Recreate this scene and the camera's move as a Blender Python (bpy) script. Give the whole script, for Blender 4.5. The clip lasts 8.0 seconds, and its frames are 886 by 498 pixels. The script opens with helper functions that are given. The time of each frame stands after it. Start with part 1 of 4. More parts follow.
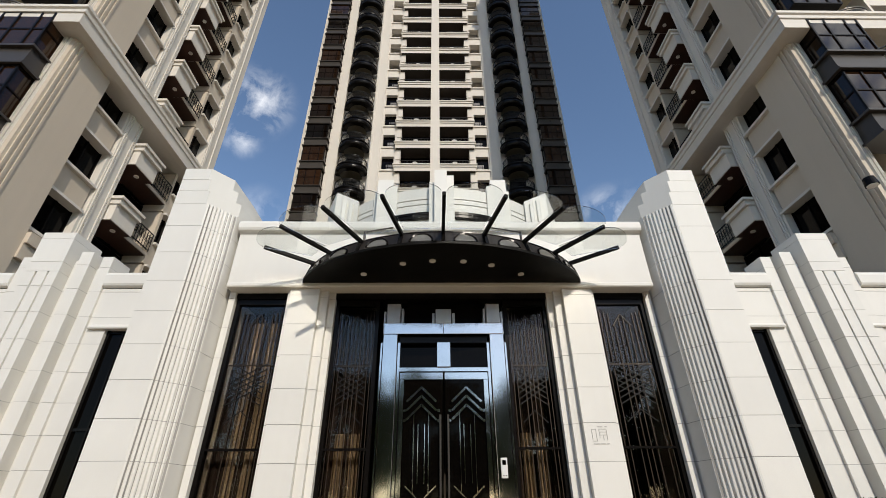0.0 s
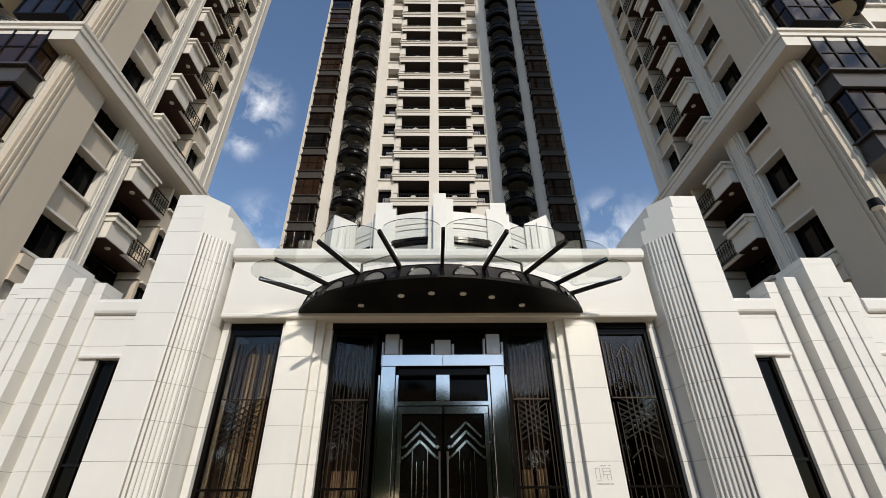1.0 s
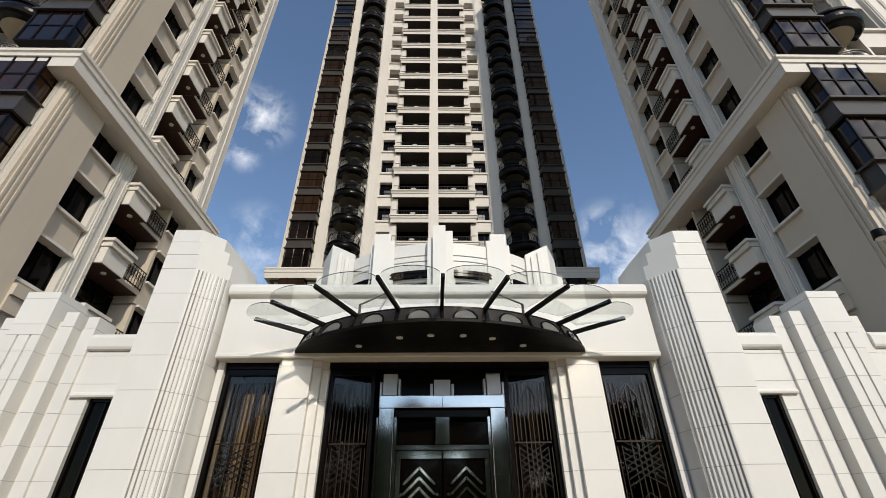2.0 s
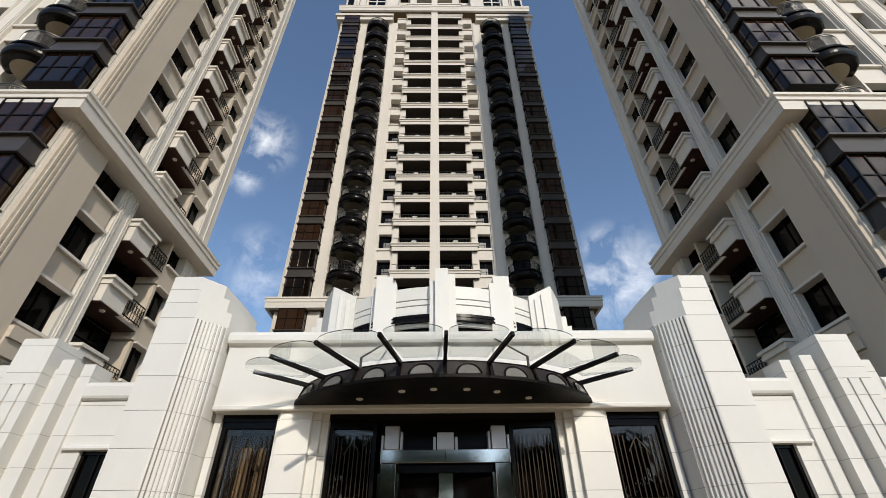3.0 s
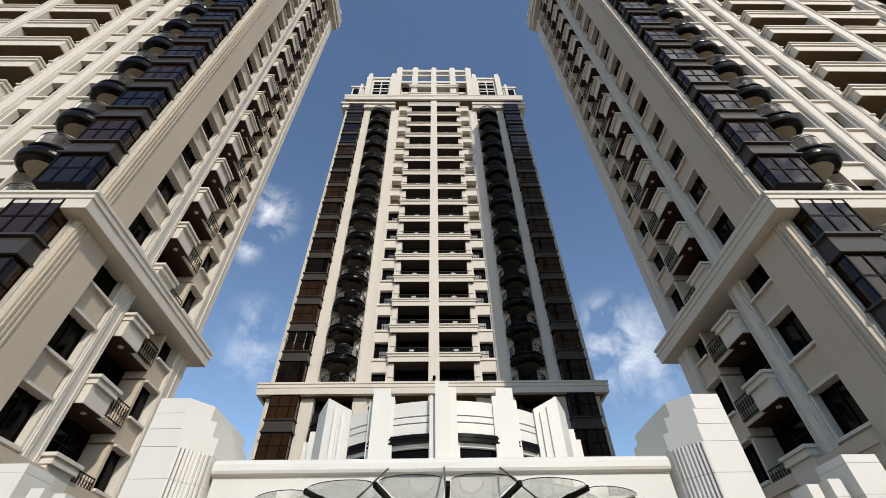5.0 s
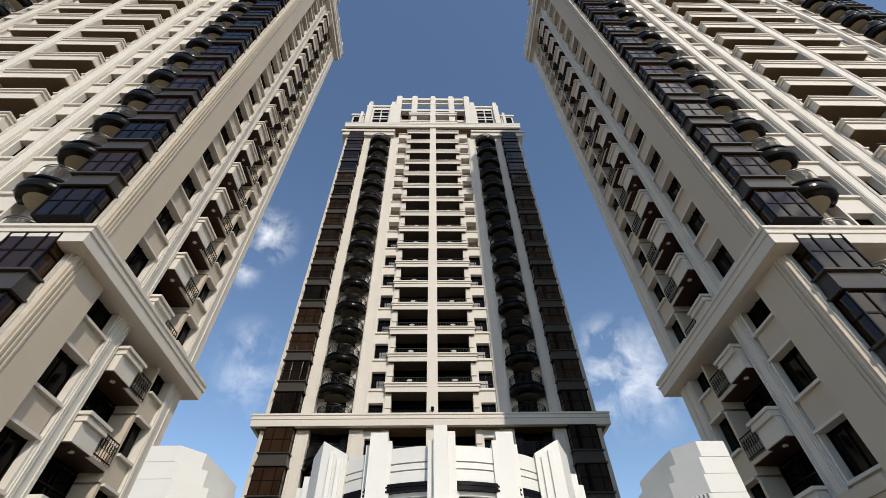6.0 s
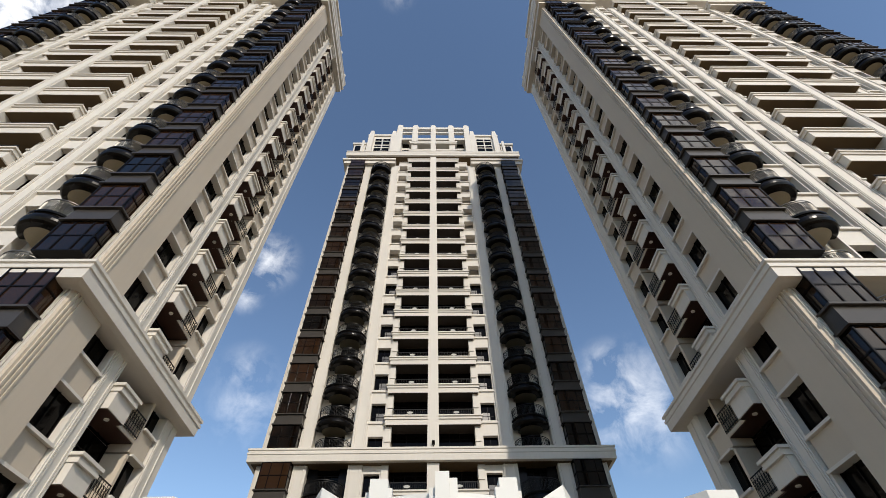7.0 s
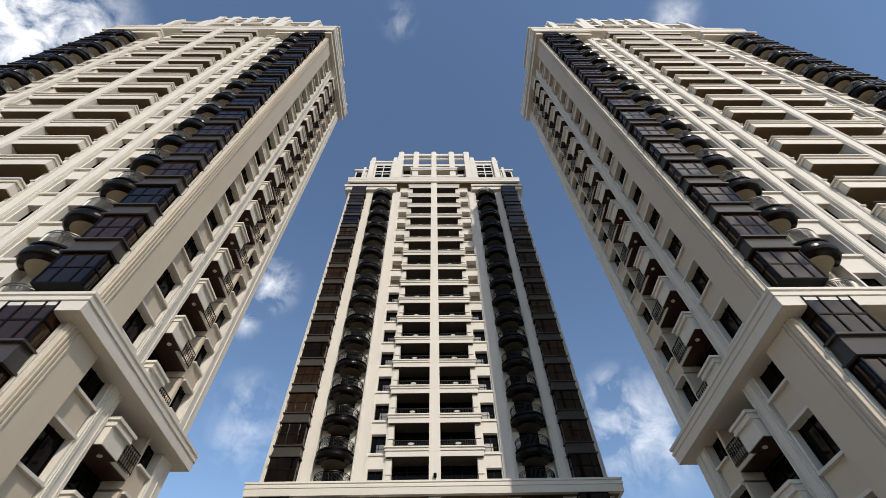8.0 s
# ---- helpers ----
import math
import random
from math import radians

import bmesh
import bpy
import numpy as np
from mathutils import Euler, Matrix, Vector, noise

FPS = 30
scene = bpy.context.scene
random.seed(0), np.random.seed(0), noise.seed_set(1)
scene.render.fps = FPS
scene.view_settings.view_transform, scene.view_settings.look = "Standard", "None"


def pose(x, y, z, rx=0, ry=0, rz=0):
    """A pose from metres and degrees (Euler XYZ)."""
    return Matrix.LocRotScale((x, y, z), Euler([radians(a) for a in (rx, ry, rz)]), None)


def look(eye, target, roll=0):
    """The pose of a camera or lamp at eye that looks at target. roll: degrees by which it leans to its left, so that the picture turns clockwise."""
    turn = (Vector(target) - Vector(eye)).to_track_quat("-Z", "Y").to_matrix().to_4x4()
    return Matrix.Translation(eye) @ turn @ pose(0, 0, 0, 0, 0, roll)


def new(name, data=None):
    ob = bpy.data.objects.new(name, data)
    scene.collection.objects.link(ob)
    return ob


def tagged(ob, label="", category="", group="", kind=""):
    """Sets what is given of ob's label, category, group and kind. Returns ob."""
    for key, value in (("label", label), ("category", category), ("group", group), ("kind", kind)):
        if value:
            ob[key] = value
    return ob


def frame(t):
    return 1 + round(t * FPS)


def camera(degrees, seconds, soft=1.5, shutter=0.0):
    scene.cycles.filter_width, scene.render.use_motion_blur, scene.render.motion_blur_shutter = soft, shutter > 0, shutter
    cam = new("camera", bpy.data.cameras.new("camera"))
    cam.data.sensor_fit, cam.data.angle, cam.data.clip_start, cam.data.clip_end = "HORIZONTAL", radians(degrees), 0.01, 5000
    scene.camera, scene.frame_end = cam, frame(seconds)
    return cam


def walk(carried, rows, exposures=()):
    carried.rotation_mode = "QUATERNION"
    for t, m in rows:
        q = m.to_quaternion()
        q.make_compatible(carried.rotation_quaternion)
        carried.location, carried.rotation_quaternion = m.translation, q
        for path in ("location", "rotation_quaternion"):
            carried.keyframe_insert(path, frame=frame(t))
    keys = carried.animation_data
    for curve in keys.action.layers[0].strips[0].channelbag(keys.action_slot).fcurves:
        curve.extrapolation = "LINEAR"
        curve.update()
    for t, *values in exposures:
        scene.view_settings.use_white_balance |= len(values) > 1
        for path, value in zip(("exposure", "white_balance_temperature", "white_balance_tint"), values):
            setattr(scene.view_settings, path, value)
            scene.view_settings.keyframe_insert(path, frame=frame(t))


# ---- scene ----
cam = camera(90.4, 8.0, soft=0.6)

PATH = [
    (0, (-0.006, 2.145, 1.091), (0.025, 3.873, 2.098), -0.5),
    (0.5, (-0.011, 2.092, 1.425), (0.022, 3.815, 2.44), -0.5),
    (1, (-0.003, 2.027, 1.759), (0.032, 3.745, 2.781), -0.6),
    (1.5, (0.003, 1.935, 2.105), (0.041, 3.643, 3.144), -0.6),
    (3, (-0.039, 1.596, 3.029), (-0.006, 3.234, 4.175), -0.8),
    (3.5, (-0.069, 1.457, 3.313), (-0.037, 3.045, 4.528), -0.9),
    (4, (-0.079, 1.307, 3.594), (-0.046, 2.838, 4.881), -1.0),
    (4.5, (-0.072, 1.159, 3.865), (-0.037, 2.64, 5.208), -1.1),
    (6, (-0.082, 0.741, 4.506), (-0.037, 2.107, 5.967), -1.3),
    (6.5, (-0.102, 0.615, 4.688), (-0.057, 1.939, 6.187), -1.4),
    (7, (-0.101, 0.484, 4.84), (-0.058, 1.765, 6.375), -1.5),
    (7.5, (-0.079, 0.373, 4.979), (-0.04, 1.611, 6.549), -1.6),
    (8, (-0.073, 0.298, 5.075), (-0.035, 1.495, 6.677), -1.7),
]
walk(cam, [(t, look(eye, target, roll)) for t, eye, target, roll in PATH], [(0, 0.15, 7050, 11), (8, 0.2, 7050, 11)])

# ---- world, sun ----
SUN_AZ, SUN_EL = 20.0, 31.0        # degrees east of straight behind the viewer, height over the horizon
to_sun = Vector((math.sin(radians(SUN_AZ)) * math.cos(radians(SUN_EL)),
                 -math.cos(radians(SUN_AZ)) * math.cos(radians(SUN_EL)), math.sin(radians(SUN_EL))))
world = bpy.data.worlds.new("sky")
scene.world = world
world.use_nodes = True
wt = world.node_tree
wt.nodes.clear()


def wnode(kind, **values):
    n = wt.nodes.new(kind)
    for k, v in values.items():
        n.inputs[k].default_value = v
    return n


sky = wt.nodes.new("ShaderNodeTexSky")
sky.sky_type = "NISHITA"
sky.sun_disc = False
sky.sun_elevation, sky.sun_rotation = radians(SUN_EL), radians(180 - SUN_AZ)
sky.air_density, sky.dust_density, sky.ozone_density = 1.1, 0.3, 4.2
coord = wt.nodes.new("ShaderNodeTexCoord")
# broken clouds, gathered in a few parts of the sky
puffs = wnode("ShaderNodeTexNoise", Scale=15.0, Detail=10.0, Roughness=0.6)
puffs.inputs["Distortion"].default_value = 0.35
wt.links.new(coord.outputs["Generated"], puffs.inputs["Vector"])
CLOUDS = [((-0.353, 0.618, 0.702), 0.085, 0.80),
          ((-0.39, 0.659, 0.643), 0.050, 0.70),
          ((0.395, 0.79, 0.469), 0.150, 0.62),
          ((0.36, 0.768, 0.53), 0.080, 0.60),
          ((-0.621, 0.125, 0.774), 0.170, 1.60),
          ((-0.071, 0.16, 0.985), 0.050, 0.36),
          ((0.44, 0.137, 0.888), 0.060, 0.5),
          ((-0.372, 0.799, 0.473), 0.100, 0.34),
          ((-0.387, 0.79, 0.474), 0.060, 0.40),
          ((-0.374, 0.766, 0.523), 0.080, 0.35),
          ((0.339, 0.815, 0.47), 0.090, 0.50),
          # two bright banks behind the viewer, out of view, added for bay-glass reflections
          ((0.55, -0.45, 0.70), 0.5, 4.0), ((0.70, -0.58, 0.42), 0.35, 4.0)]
total = None
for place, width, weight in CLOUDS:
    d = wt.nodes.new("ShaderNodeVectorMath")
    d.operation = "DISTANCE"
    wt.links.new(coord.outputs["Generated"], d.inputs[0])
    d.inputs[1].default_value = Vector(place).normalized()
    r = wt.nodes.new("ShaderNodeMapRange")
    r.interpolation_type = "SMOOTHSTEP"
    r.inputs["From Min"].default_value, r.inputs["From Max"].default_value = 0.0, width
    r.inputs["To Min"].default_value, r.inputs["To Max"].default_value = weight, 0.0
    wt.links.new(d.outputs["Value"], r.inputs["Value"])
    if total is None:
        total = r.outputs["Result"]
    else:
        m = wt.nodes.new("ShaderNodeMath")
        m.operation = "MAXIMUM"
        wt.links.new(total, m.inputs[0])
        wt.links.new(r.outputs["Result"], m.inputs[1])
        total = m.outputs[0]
cut = wt.nodes.new("ShaderNodeMapRange")
cut.inputs["From Min"].default_value, cut.inputs["From Max"].default_value = 0.42, 0.80
wt.links.new(puffs.outputs["Fac"], cut.inputs["Value"])
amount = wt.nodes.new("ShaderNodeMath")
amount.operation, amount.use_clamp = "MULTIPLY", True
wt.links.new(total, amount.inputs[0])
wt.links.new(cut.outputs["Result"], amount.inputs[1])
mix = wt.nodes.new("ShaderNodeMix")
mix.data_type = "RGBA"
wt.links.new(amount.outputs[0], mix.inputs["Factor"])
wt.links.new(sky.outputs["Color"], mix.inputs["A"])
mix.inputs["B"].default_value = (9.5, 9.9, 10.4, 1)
back = wnode("ShaderNodeBackground", Strength=0.15)
wt.links.new(mix.outputs["Result"], back.inputs["Color"])
out = wt.nodes.new("ShaderNodeOutputWorld")
wt.links.new(back.outputs[0], out.inputs["Surface"])

sun = new("sun", bpy.data.lights.new("sun", "SUN"))
sun.data.energy, sun.data.angle, sun.data.color = 2.6, radians(0.53), (1.0, 0.955, 0.88)
sun.matrix_world = look((to_sun * 60)[:], (0, 0, 0))


# ---- materials ----
def material(name, color, rough=0.6, metal=0.0, vary=0.08, grain=3.0, fine=60.0, bump=0.1, streak=0.0, spec=0.5, coat=0.0, island=0.0):
    """A surface whose colour varies in large stains and fine grain, with rain streaks where asked for."""
    m = bpy.data.materials.new(name)
    m.use_nodes = True
    t = m.node_tree
    b = t.nodes["Principled BSDF"]
    co = t.nodes.new("ShaderNodeTexCoord")
    big = t.nodes.new("ShaderNodeTexNoise")
    big.inputs["Scale"].default_value, big.inputs["Detail"].default_value = grain, 5
    small = t.nodes.new("ShaderNodeTexNoise")
    small.inputs["Scale"].default_value, small.inputs["Detail"].default_value = fine, 4
    geo = t.nodes.new("ShaderNodeNewGeometry")
    t.links.new(geo.outputs["Position"], big.inputs["Vector"])
    t.links.new(geo.outputs["Position"], small.inputs["Vector"])
    add = t.nodes.new("ShaderNodeMath")
    add.operation = "MULTIPLY_ADD"
    t.links.new(small.outputs["Fac"], add.inputs[0])
    add.inputs[1].default_value = 0.5
    t.links.new(big.outputs["Fac"], add.inputs[2])
    last = add.outputs[0]
    if streak:
        mp = t.nodes.new("ShaderNodeMapping")
        mp.inputs["Scale"].default_value = (5, 5, 0.25)
        t.links.new(geo.outputs["Position"], mp.inputs["Vector"])
        st = t.nodes.new("ShaderNodeTexNoise")
        st.inputs["Scale"].default_value, st.inputs["Detail"].default_value = 1.0, 6
        t.links.new(mp.outputs[0], st.inputs["Vector"])
        ad = t.nodes.new("ShaderNodeMath")
        ad.operation = "MULTIPLY_ADD"
        t.links.new(st.outputs["Fac"], ad.inputs[0])
        ad.inputs[1].default_value = streak
        t.links.new(last, ad.inputs[2])
        last = ad.outputs[0]
    if island:
        info = t.nodes.new("ShaderNodeObjectInfo")
        ad = t.nodes.new("ShaderNodeMath")
        ad.operation = "MULTIPLY_ADD"
        t.links.new(info.outputs["Random"], ad.inputs[0])
        ad.inputs[1].default_value = island
        t.links.new(last, ad.inputs[2])
        last = ad.outputs[0]
    rng = t.nodes.new("ShaderNodeMapRange")
    top = 0.75 + 0.5 * streak + 0.5 * island
    rng.inputs["From Min"].default_value, rng.inputs["From Max"].default_value = top - 0.35, top + 0.35
    rng.inputs["To Min"].default_value, rng.inputs["To Max"].default_value = 1 - vary, 1 + vary
    t.links.new(last, rng.inputs["Value"])
    mul = t.nodes.new("ShaderNodeMix")
    mul.data_type, mul.blend_type = "RGBA", "MULTIPLY"
    mul.inputs["Factor"].default_value = 1.0
    mul.inputs["A"].default_value = (*color, 1)
    t.links.new(rng.outputs["Result"], mul.inputs["B"])
    t.links.new(mul.outputs["Result"], b.inputs["Base Color"])
    rr = t.nodes.new("ShaderNodeMapRange")
    rr.inputs["To Min"].default_value, rr.inputs["To Max"].default_value = max(0.02, rough * 0.8), min(1, rough * 1.2)
    t.links.new(big.outputs["Fac"], rr.inputs["Value"])
    t.links.new(rr.outputs["Result"], b.inputs["Roughness"])
    b.inputs["Metallic"].default_value = metal
    b.inputs["Specular IOR Level"].default_value = spec
    b.inputs["Coat Weight"].default_value = coat
    if bump:
        bp = t.nodes.new("ShaderNodeBump")
        bp.inputs["Strength"].default_value, bp.inputs["Distance"].default_value = bump, 0.01
        t.links.new(small.outputs["Fac"], bp.inputs["Height"])
        t.links.new(bp.outputs[0], b.inputs["Normal"])
    return m


def clear_glass(name, color=(0.9, 0.95, 0.93), rough=0.0):
    m = bpy.data.materials.new(name)
    m.use_nodes = True
    b = m.node_tree.nodes["Principled BSDF"]
    b.inputs["Base Color"].default_value = (*color, 1)
    b.inputs["Transmission Weight"].default_value = 1.0
    b.inputs["Roughness"].default_value, b.inputs["IOR"].default_value = rough, 1.45
    return m


STONE = material("white_stone", (0.68, 0.665, 0.62), 0.55, vary=0.05, grain=0.8, fine=90, bump=0.08, streak=0.35, island=0.25)
PAINT = material("pale_facade_tile", (0.62, 0.58, 0.52), 0.6, vary=0.06, grain=0.35, fine=40, bump=0.06, streak=0.5)
RENDER = material("sand_facade_tile", (0.525, 0.45, 0.36), 0.65, vary=0.06, grain=0.35, fine=40, bump=0.06, streak=0.4)
# tan soffit with dimness put into its colour, for the centre tower's discs
DIMTAN = material("dim_tan_soffit", (0.085, 0.072, 0.045), 0.5, vary=0.1, grain=1.5)
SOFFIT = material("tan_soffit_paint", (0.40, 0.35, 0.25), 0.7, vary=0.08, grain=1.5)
BRONZE = material("black_bronze_metal", (0.005, 0.004, 0.0035), 0.22, metal=0.0, vary=0.25, grain=1.2, fine=25, bump=0.03, spec=0.12)
GREYCAP = material("dark_grey_metal_sheet", (0.048, 0.042, 0.037), 0.3, vary=0.15, grain=1.0, fine=30, bump=0.02, spec=0.28)
IRON = material("black_wrought_iron", (0.006, 0.0055, 0.005), 0.4, vary=0.2, bump=0.05, spec=0.2)
PEWTER = material("worn_pewter_railing", (0.10, 0.095, 0.085), 0.35, metal=0.7, vary=0.3, bump=0.05)
PANE = material("dark_window_glass", (0.0025, 0.002, 0.0016), 0.05, vary=0.3, grain=0.3, bump=0.0, spec=0.08)
PANE_BLUE = material("tinted_bay_glass", (0.016, 0.007, 0.003), 0.04, vary=0.85, grain=0.8, bump=0.0, spec=0.36, island=0.8)
CURTAIN = material("cream_curtain", (0.26, 0.22, 0.16), 0.9, vary=0.25, grain=2.0, fine=15)
WOOD = material("reddish_bay_lining", (0.05, 0.02, 0.012), 0.5, vary=0.3, grain=2.0)
STEEL = material("polished_steel", (0.66, 0.64, 0.61), 0.08, metal=1.0, vary=0.06, grain=2.0, bump=0.01)
BRUSHED = material("brushed_steel", (0.60, 0.59, 0.57), 0.4, metal=0.6, vary=0.06, grain=2.0, bump=0.02)
BROWN = material("brown_curtain", (0.009, 0.003, 0.001), 0.8, vary=0.4, grain=4.0, fine=30)
GOLD = material("dull_brass", (0.03, 0.02, 0.012), 0.4, metal=0.6, vary=0.2)
LEAF = material("green_leaves", (0.035, 0.06, 0.015), 0.6, vary=0.4, grain=3.0, fine=20)
BARK = material("grey_bark", (0.12, 0.09, 0.065), 0.9, vary=0.3, grain=4.0, bump=0.5)
# unseen ground, coloured warm so that it bounces warm light onto shaded walls
WARMGROUND = material("warm_bounce_ground", (0.29, 0.20, 0.11), 0.7, vary=0.12, grain=0.8, fine=60, bump=0.1)
HALFMOON = material("half_moon_glass", (0.10, 0.10, 0.095), 0.15, vary=0.2)
LAMPGLASS = material("frosted_lamp_glass", (0.75, 0.73, 0.68), 0.3, vary=0.05)
GREYTEXT = material("grey_engraving", (0.42, 0.41, 0.38), 0.6, vary=0.1)
PLASTIC = material("pale_grey_plastic", (0.62, 0.62, 0.60), 0.45, vary=0.05)
BLACKSTEEL = material("matte_black_steel", (0.003, 0.0028, 0.0026), 0.5, vary=0.3, spec=0.1)
BANDSTEEL = material("dark_band_steel", (0.016, 0.014, 0.013), 0.35, vary=0.3, spec=0.25)
# pale grey panel over the lower part of each front window
PALEPANEL = material("pale_grey_lower_panel", (0.16, 0.15, 0.14), 0.25, vary=0.5, grain=0.6, island=1.0)
# lobby surfaces get a near-black colour so that the room looks dim
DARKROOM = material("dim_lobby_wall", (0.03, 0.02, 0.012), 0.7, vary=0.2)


# ---- mesh helpers ----
def bx(bm, x0, x1, y0, y1, z0, z1):
    x0, x1 = min(x0, x1), max(x0, x1)
    y0, y1 = min(y0, y1), max(y0, y1)
    v = [bm.verts.new((x, y, z)) for z in (z0, z1) for x, y in ((x0, y0), (x1, y0), (x1, y1), (x0, y1))]
    for f in ((3, 2, 1, 0), (4, 5, 6, 7), (0, 1, 5, 4), (1, 2, 6, 5), (2, 3, 7, 6), (3, 0, 4, 7)):
        bm.faces.new([v[i] for i in f])


def prism(bm, pts, z0, z1, shrink=None):
    """An upright prism over a plan polygon; shrink moves the top's points."""
    top = shrink or pts
    a = [bm.verts.new((x, y, z0)) for x, y in pts]
    b = [bm.verts.new((x, y, z1)) for x, y in top]
    n = len(pts)
    faces = [bm.faces.new(a[::-1]), bm.faces.new(b)]
    for i in range(n):
        faces.append(bm.faces.new((a[i], a[(i + 1) % n], b[(i + 1) % n], b[i])))
    bmesh.ops.recalc_face_normals(bm, faces=faces)


def tube(bm, a, b, r, n=8, r2=None):
    """A round bar from a to b."""
    a, b = Vector(a), Vector(b)
    q = (b - a).to_track_quat("Z", "Y")
    r2 = r if r2 is None else r2
    va, vb = [], []
    for i in range(n):
        w = 2 * math.pi * i / n
        d = Vector((math.cos(w), math.sin(w), 0))
        va.append(bm.verts.new(a + q @ (d * r)))
        vb.append(bm.verts.new(b + q @ (d * r2)))
    bm.faces.new(va[::-1])
    bm.faces.new(vb)
    for i in range(n):
        bm.faces.new((va[i], va[(i + 1) % n], vb[(i + 1) % n], vb[i]))


def bar(bm, a, b, w, h):
    """A square bar from a to b, w wide and h high."""
    a, b = Vector(a), Vector(b)
    d = (b - a).normalized()
    side = d.cross(Vector((0, 0, 1)))
    side = side.normalized() if side.length > 1e-4 else Vector((1, 0, 0))
    up = side.cross(d).normalized()
    va = [bm.verts.new(a + side * sx * w / 2 + up * sz * h / 2) for sx, sz in ((-1, -1), (1, -1), (1, 1), (-1, 1))]
    vb = [bm.verts.new(b + side * sx * w / 2 + up * sz * h / 2) for sx, sz in ((-1, -1), (1, -1), (1, 1), (-1, 1))]
    fs = [bm.faces.new(va[::-1]), bm.faces.new(vb)]
    for i in range(4):
        fs.append(bm.faces.new((va[i], va[(i + 1) % 4], vb[(i + 1) % 4], vb[i])))
    bmesh.ops.recalc_face_normals(bm, faces=fs)


def sweep(bm, path, profile, closed=False):
    """A moulding: the profile (out, z) carried along a plan path of (point, outward) pairs."""
    rings = [[bm.verts.new((p[0] + o[0] * u, p[1] + o[1] * u, z)) for u, z in profile] for p, o in path]
    n = len(profile)
    fs = []
    for a, b in zip(rings, rings[1:]):
        for i in range(n):
            fs.append(bm.faces.new((a[i], a[(i + 1) % n], b[(i + 1) % n], b[i])))
    fs += [bm.faces.new(rings[0]), bm.faces.new(rings[-1][::-1])]
    bmesh.ops.recalc_face_normals(bm, faces=fs)


def mesh_of(name, bm, mat, smooth=False, bevel=0.0):
    if bevel:
        bmesh.ops.bevel(bm, geom=bm.edges[:], offset=bevel, segments=1, affect="EDGES", clamp_overlap=True)
    me = bpy.data.meshes.new(name)
    bm.to_mesh(me)
    bm.free()
    me.materials.append(mat)
    if smooth:
        me.shade_smooth()
    return me


def part(name, bm, mat, parent, label="", smooth=False, bevel=0.0):
    """Links a bmesh (or a finished mesh) as one mesh object under a thing or a part."""
    me = bm if isinstance(bm, bpy.types.Mesh) else mesh_of(name, bm, mat, smooth, bevel)
    ob = new(name, me)
    ob.parent = parent
    if label:
        ob["label"] = label
    return ob


def put(name, me, parent, x=0.0, y=0.0, z=0.0):
    """One more object on a shared mesh, moved to its place."""
    ob = new(name, me)
    ob.parent = parent
    ob.location = (x, y, z)
    return ob


def thing(name, label, category, group="", x=0.0, y=0.0, z=0.0):
    ob = new(name)
    ob.location = (x, y, z)
    ob.empty_display_size = 0.5
    return tagged(ob, label, category, group)


# ---- ground ----
bm = bmesh.new()
bx(bm, -2500, 2500, -2500, 2500, -0.5, 0.0)
ground = part("ground", bm, WARMGROUND, None)
tagged(ground, "unseen forecourt ground coloured warm brown to bounce light upwards", "ground", kind="structure")

# ---- the apartment towers ----
FLOOR, SILL = 3.3, 26.15            # storey height; a sill line, from which all the others follow
TOP_LEDGE, ROOF_LEDGE = 73.9, 76.8


def sill(k):
    return SILL + FLOOR * k


def slab_mesh(x0, x1, out_y, side):
    """A balcony's parapet with its stepped mouldings; the end towards the outer side shows."""
    bm = bmesh.new()
    e = 0.1 * side
    bx(bm, x0, x1, -out_y, 1.5, -0.58 if out_y < 0.5 else -0.78, -0.06)
    bx(bm, x0, x1 + e, -out_y - 0.1, 1.5, -0.06, 0.08)
    bx(bm, x0, x1 + 0.5 * e, -out_y - 0.04, 1.5, 0.08, 0.22)
    bx(bm, x0, x1 + 1.6 * e, -out_y - 0.16, 1.5, 0.22, 0.34)
    return mesh_of("parapet", bm, PAINT)


# soffit colours darkened to carry the shade inside the balcony recesses
SHADEDOCHRE = material("shaded_ochre_soffit", (0.10, 0.062, 0.024), 0.7, vary=0.1)
SHADEDBROWN = material("shaded_brown_soffit", (0.035, 0.024, 0.016), 0.7, vary=0.1)


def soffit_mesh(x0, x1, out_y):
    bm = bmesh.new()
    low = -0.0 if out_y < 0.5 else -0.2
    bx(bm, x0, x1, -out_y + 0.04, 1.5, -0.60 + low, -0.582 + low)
    return mesh_of("soffit", bm, SHADEDOCHRE if out_y > 0.5 else SHADEDBROWN)


def railing_mesh(x0, x1, y, z0=0.34, z1=0.98):
    bm = bmesh.new()
    bx(bm, x0, x1, y - 0.03, y + 0.03, z1, z1 + 0.05)
    bx(bm, x0, x1, y - 0.02, y + 0.02, z0 + 0.04, z0 + 0.07)
    n = max(4, int(abs(x1 - x0) / 0.16))
    for i in range(n + 1):
        x = x0 + (x1 - x0) * i / n
        bx(bm, x - 0.012, x + 0.012, y - 0.012, y + 0.012, z0, z1)
    xm, zm = (x0 + x1) / 2, (z0 + z1) / 2
    prev = None
    for i in range(17):
        w = 2 * math.pi * i / 16
        p = (xm + 0.34 * math.cos(w), y - 0.03, zm + 0.17 * math.sin(w))
        if prev:
            bar(bm, prev, p, 0.03, 0.03)
        prev = p
    return mesh_of("railing", bm, IRON)


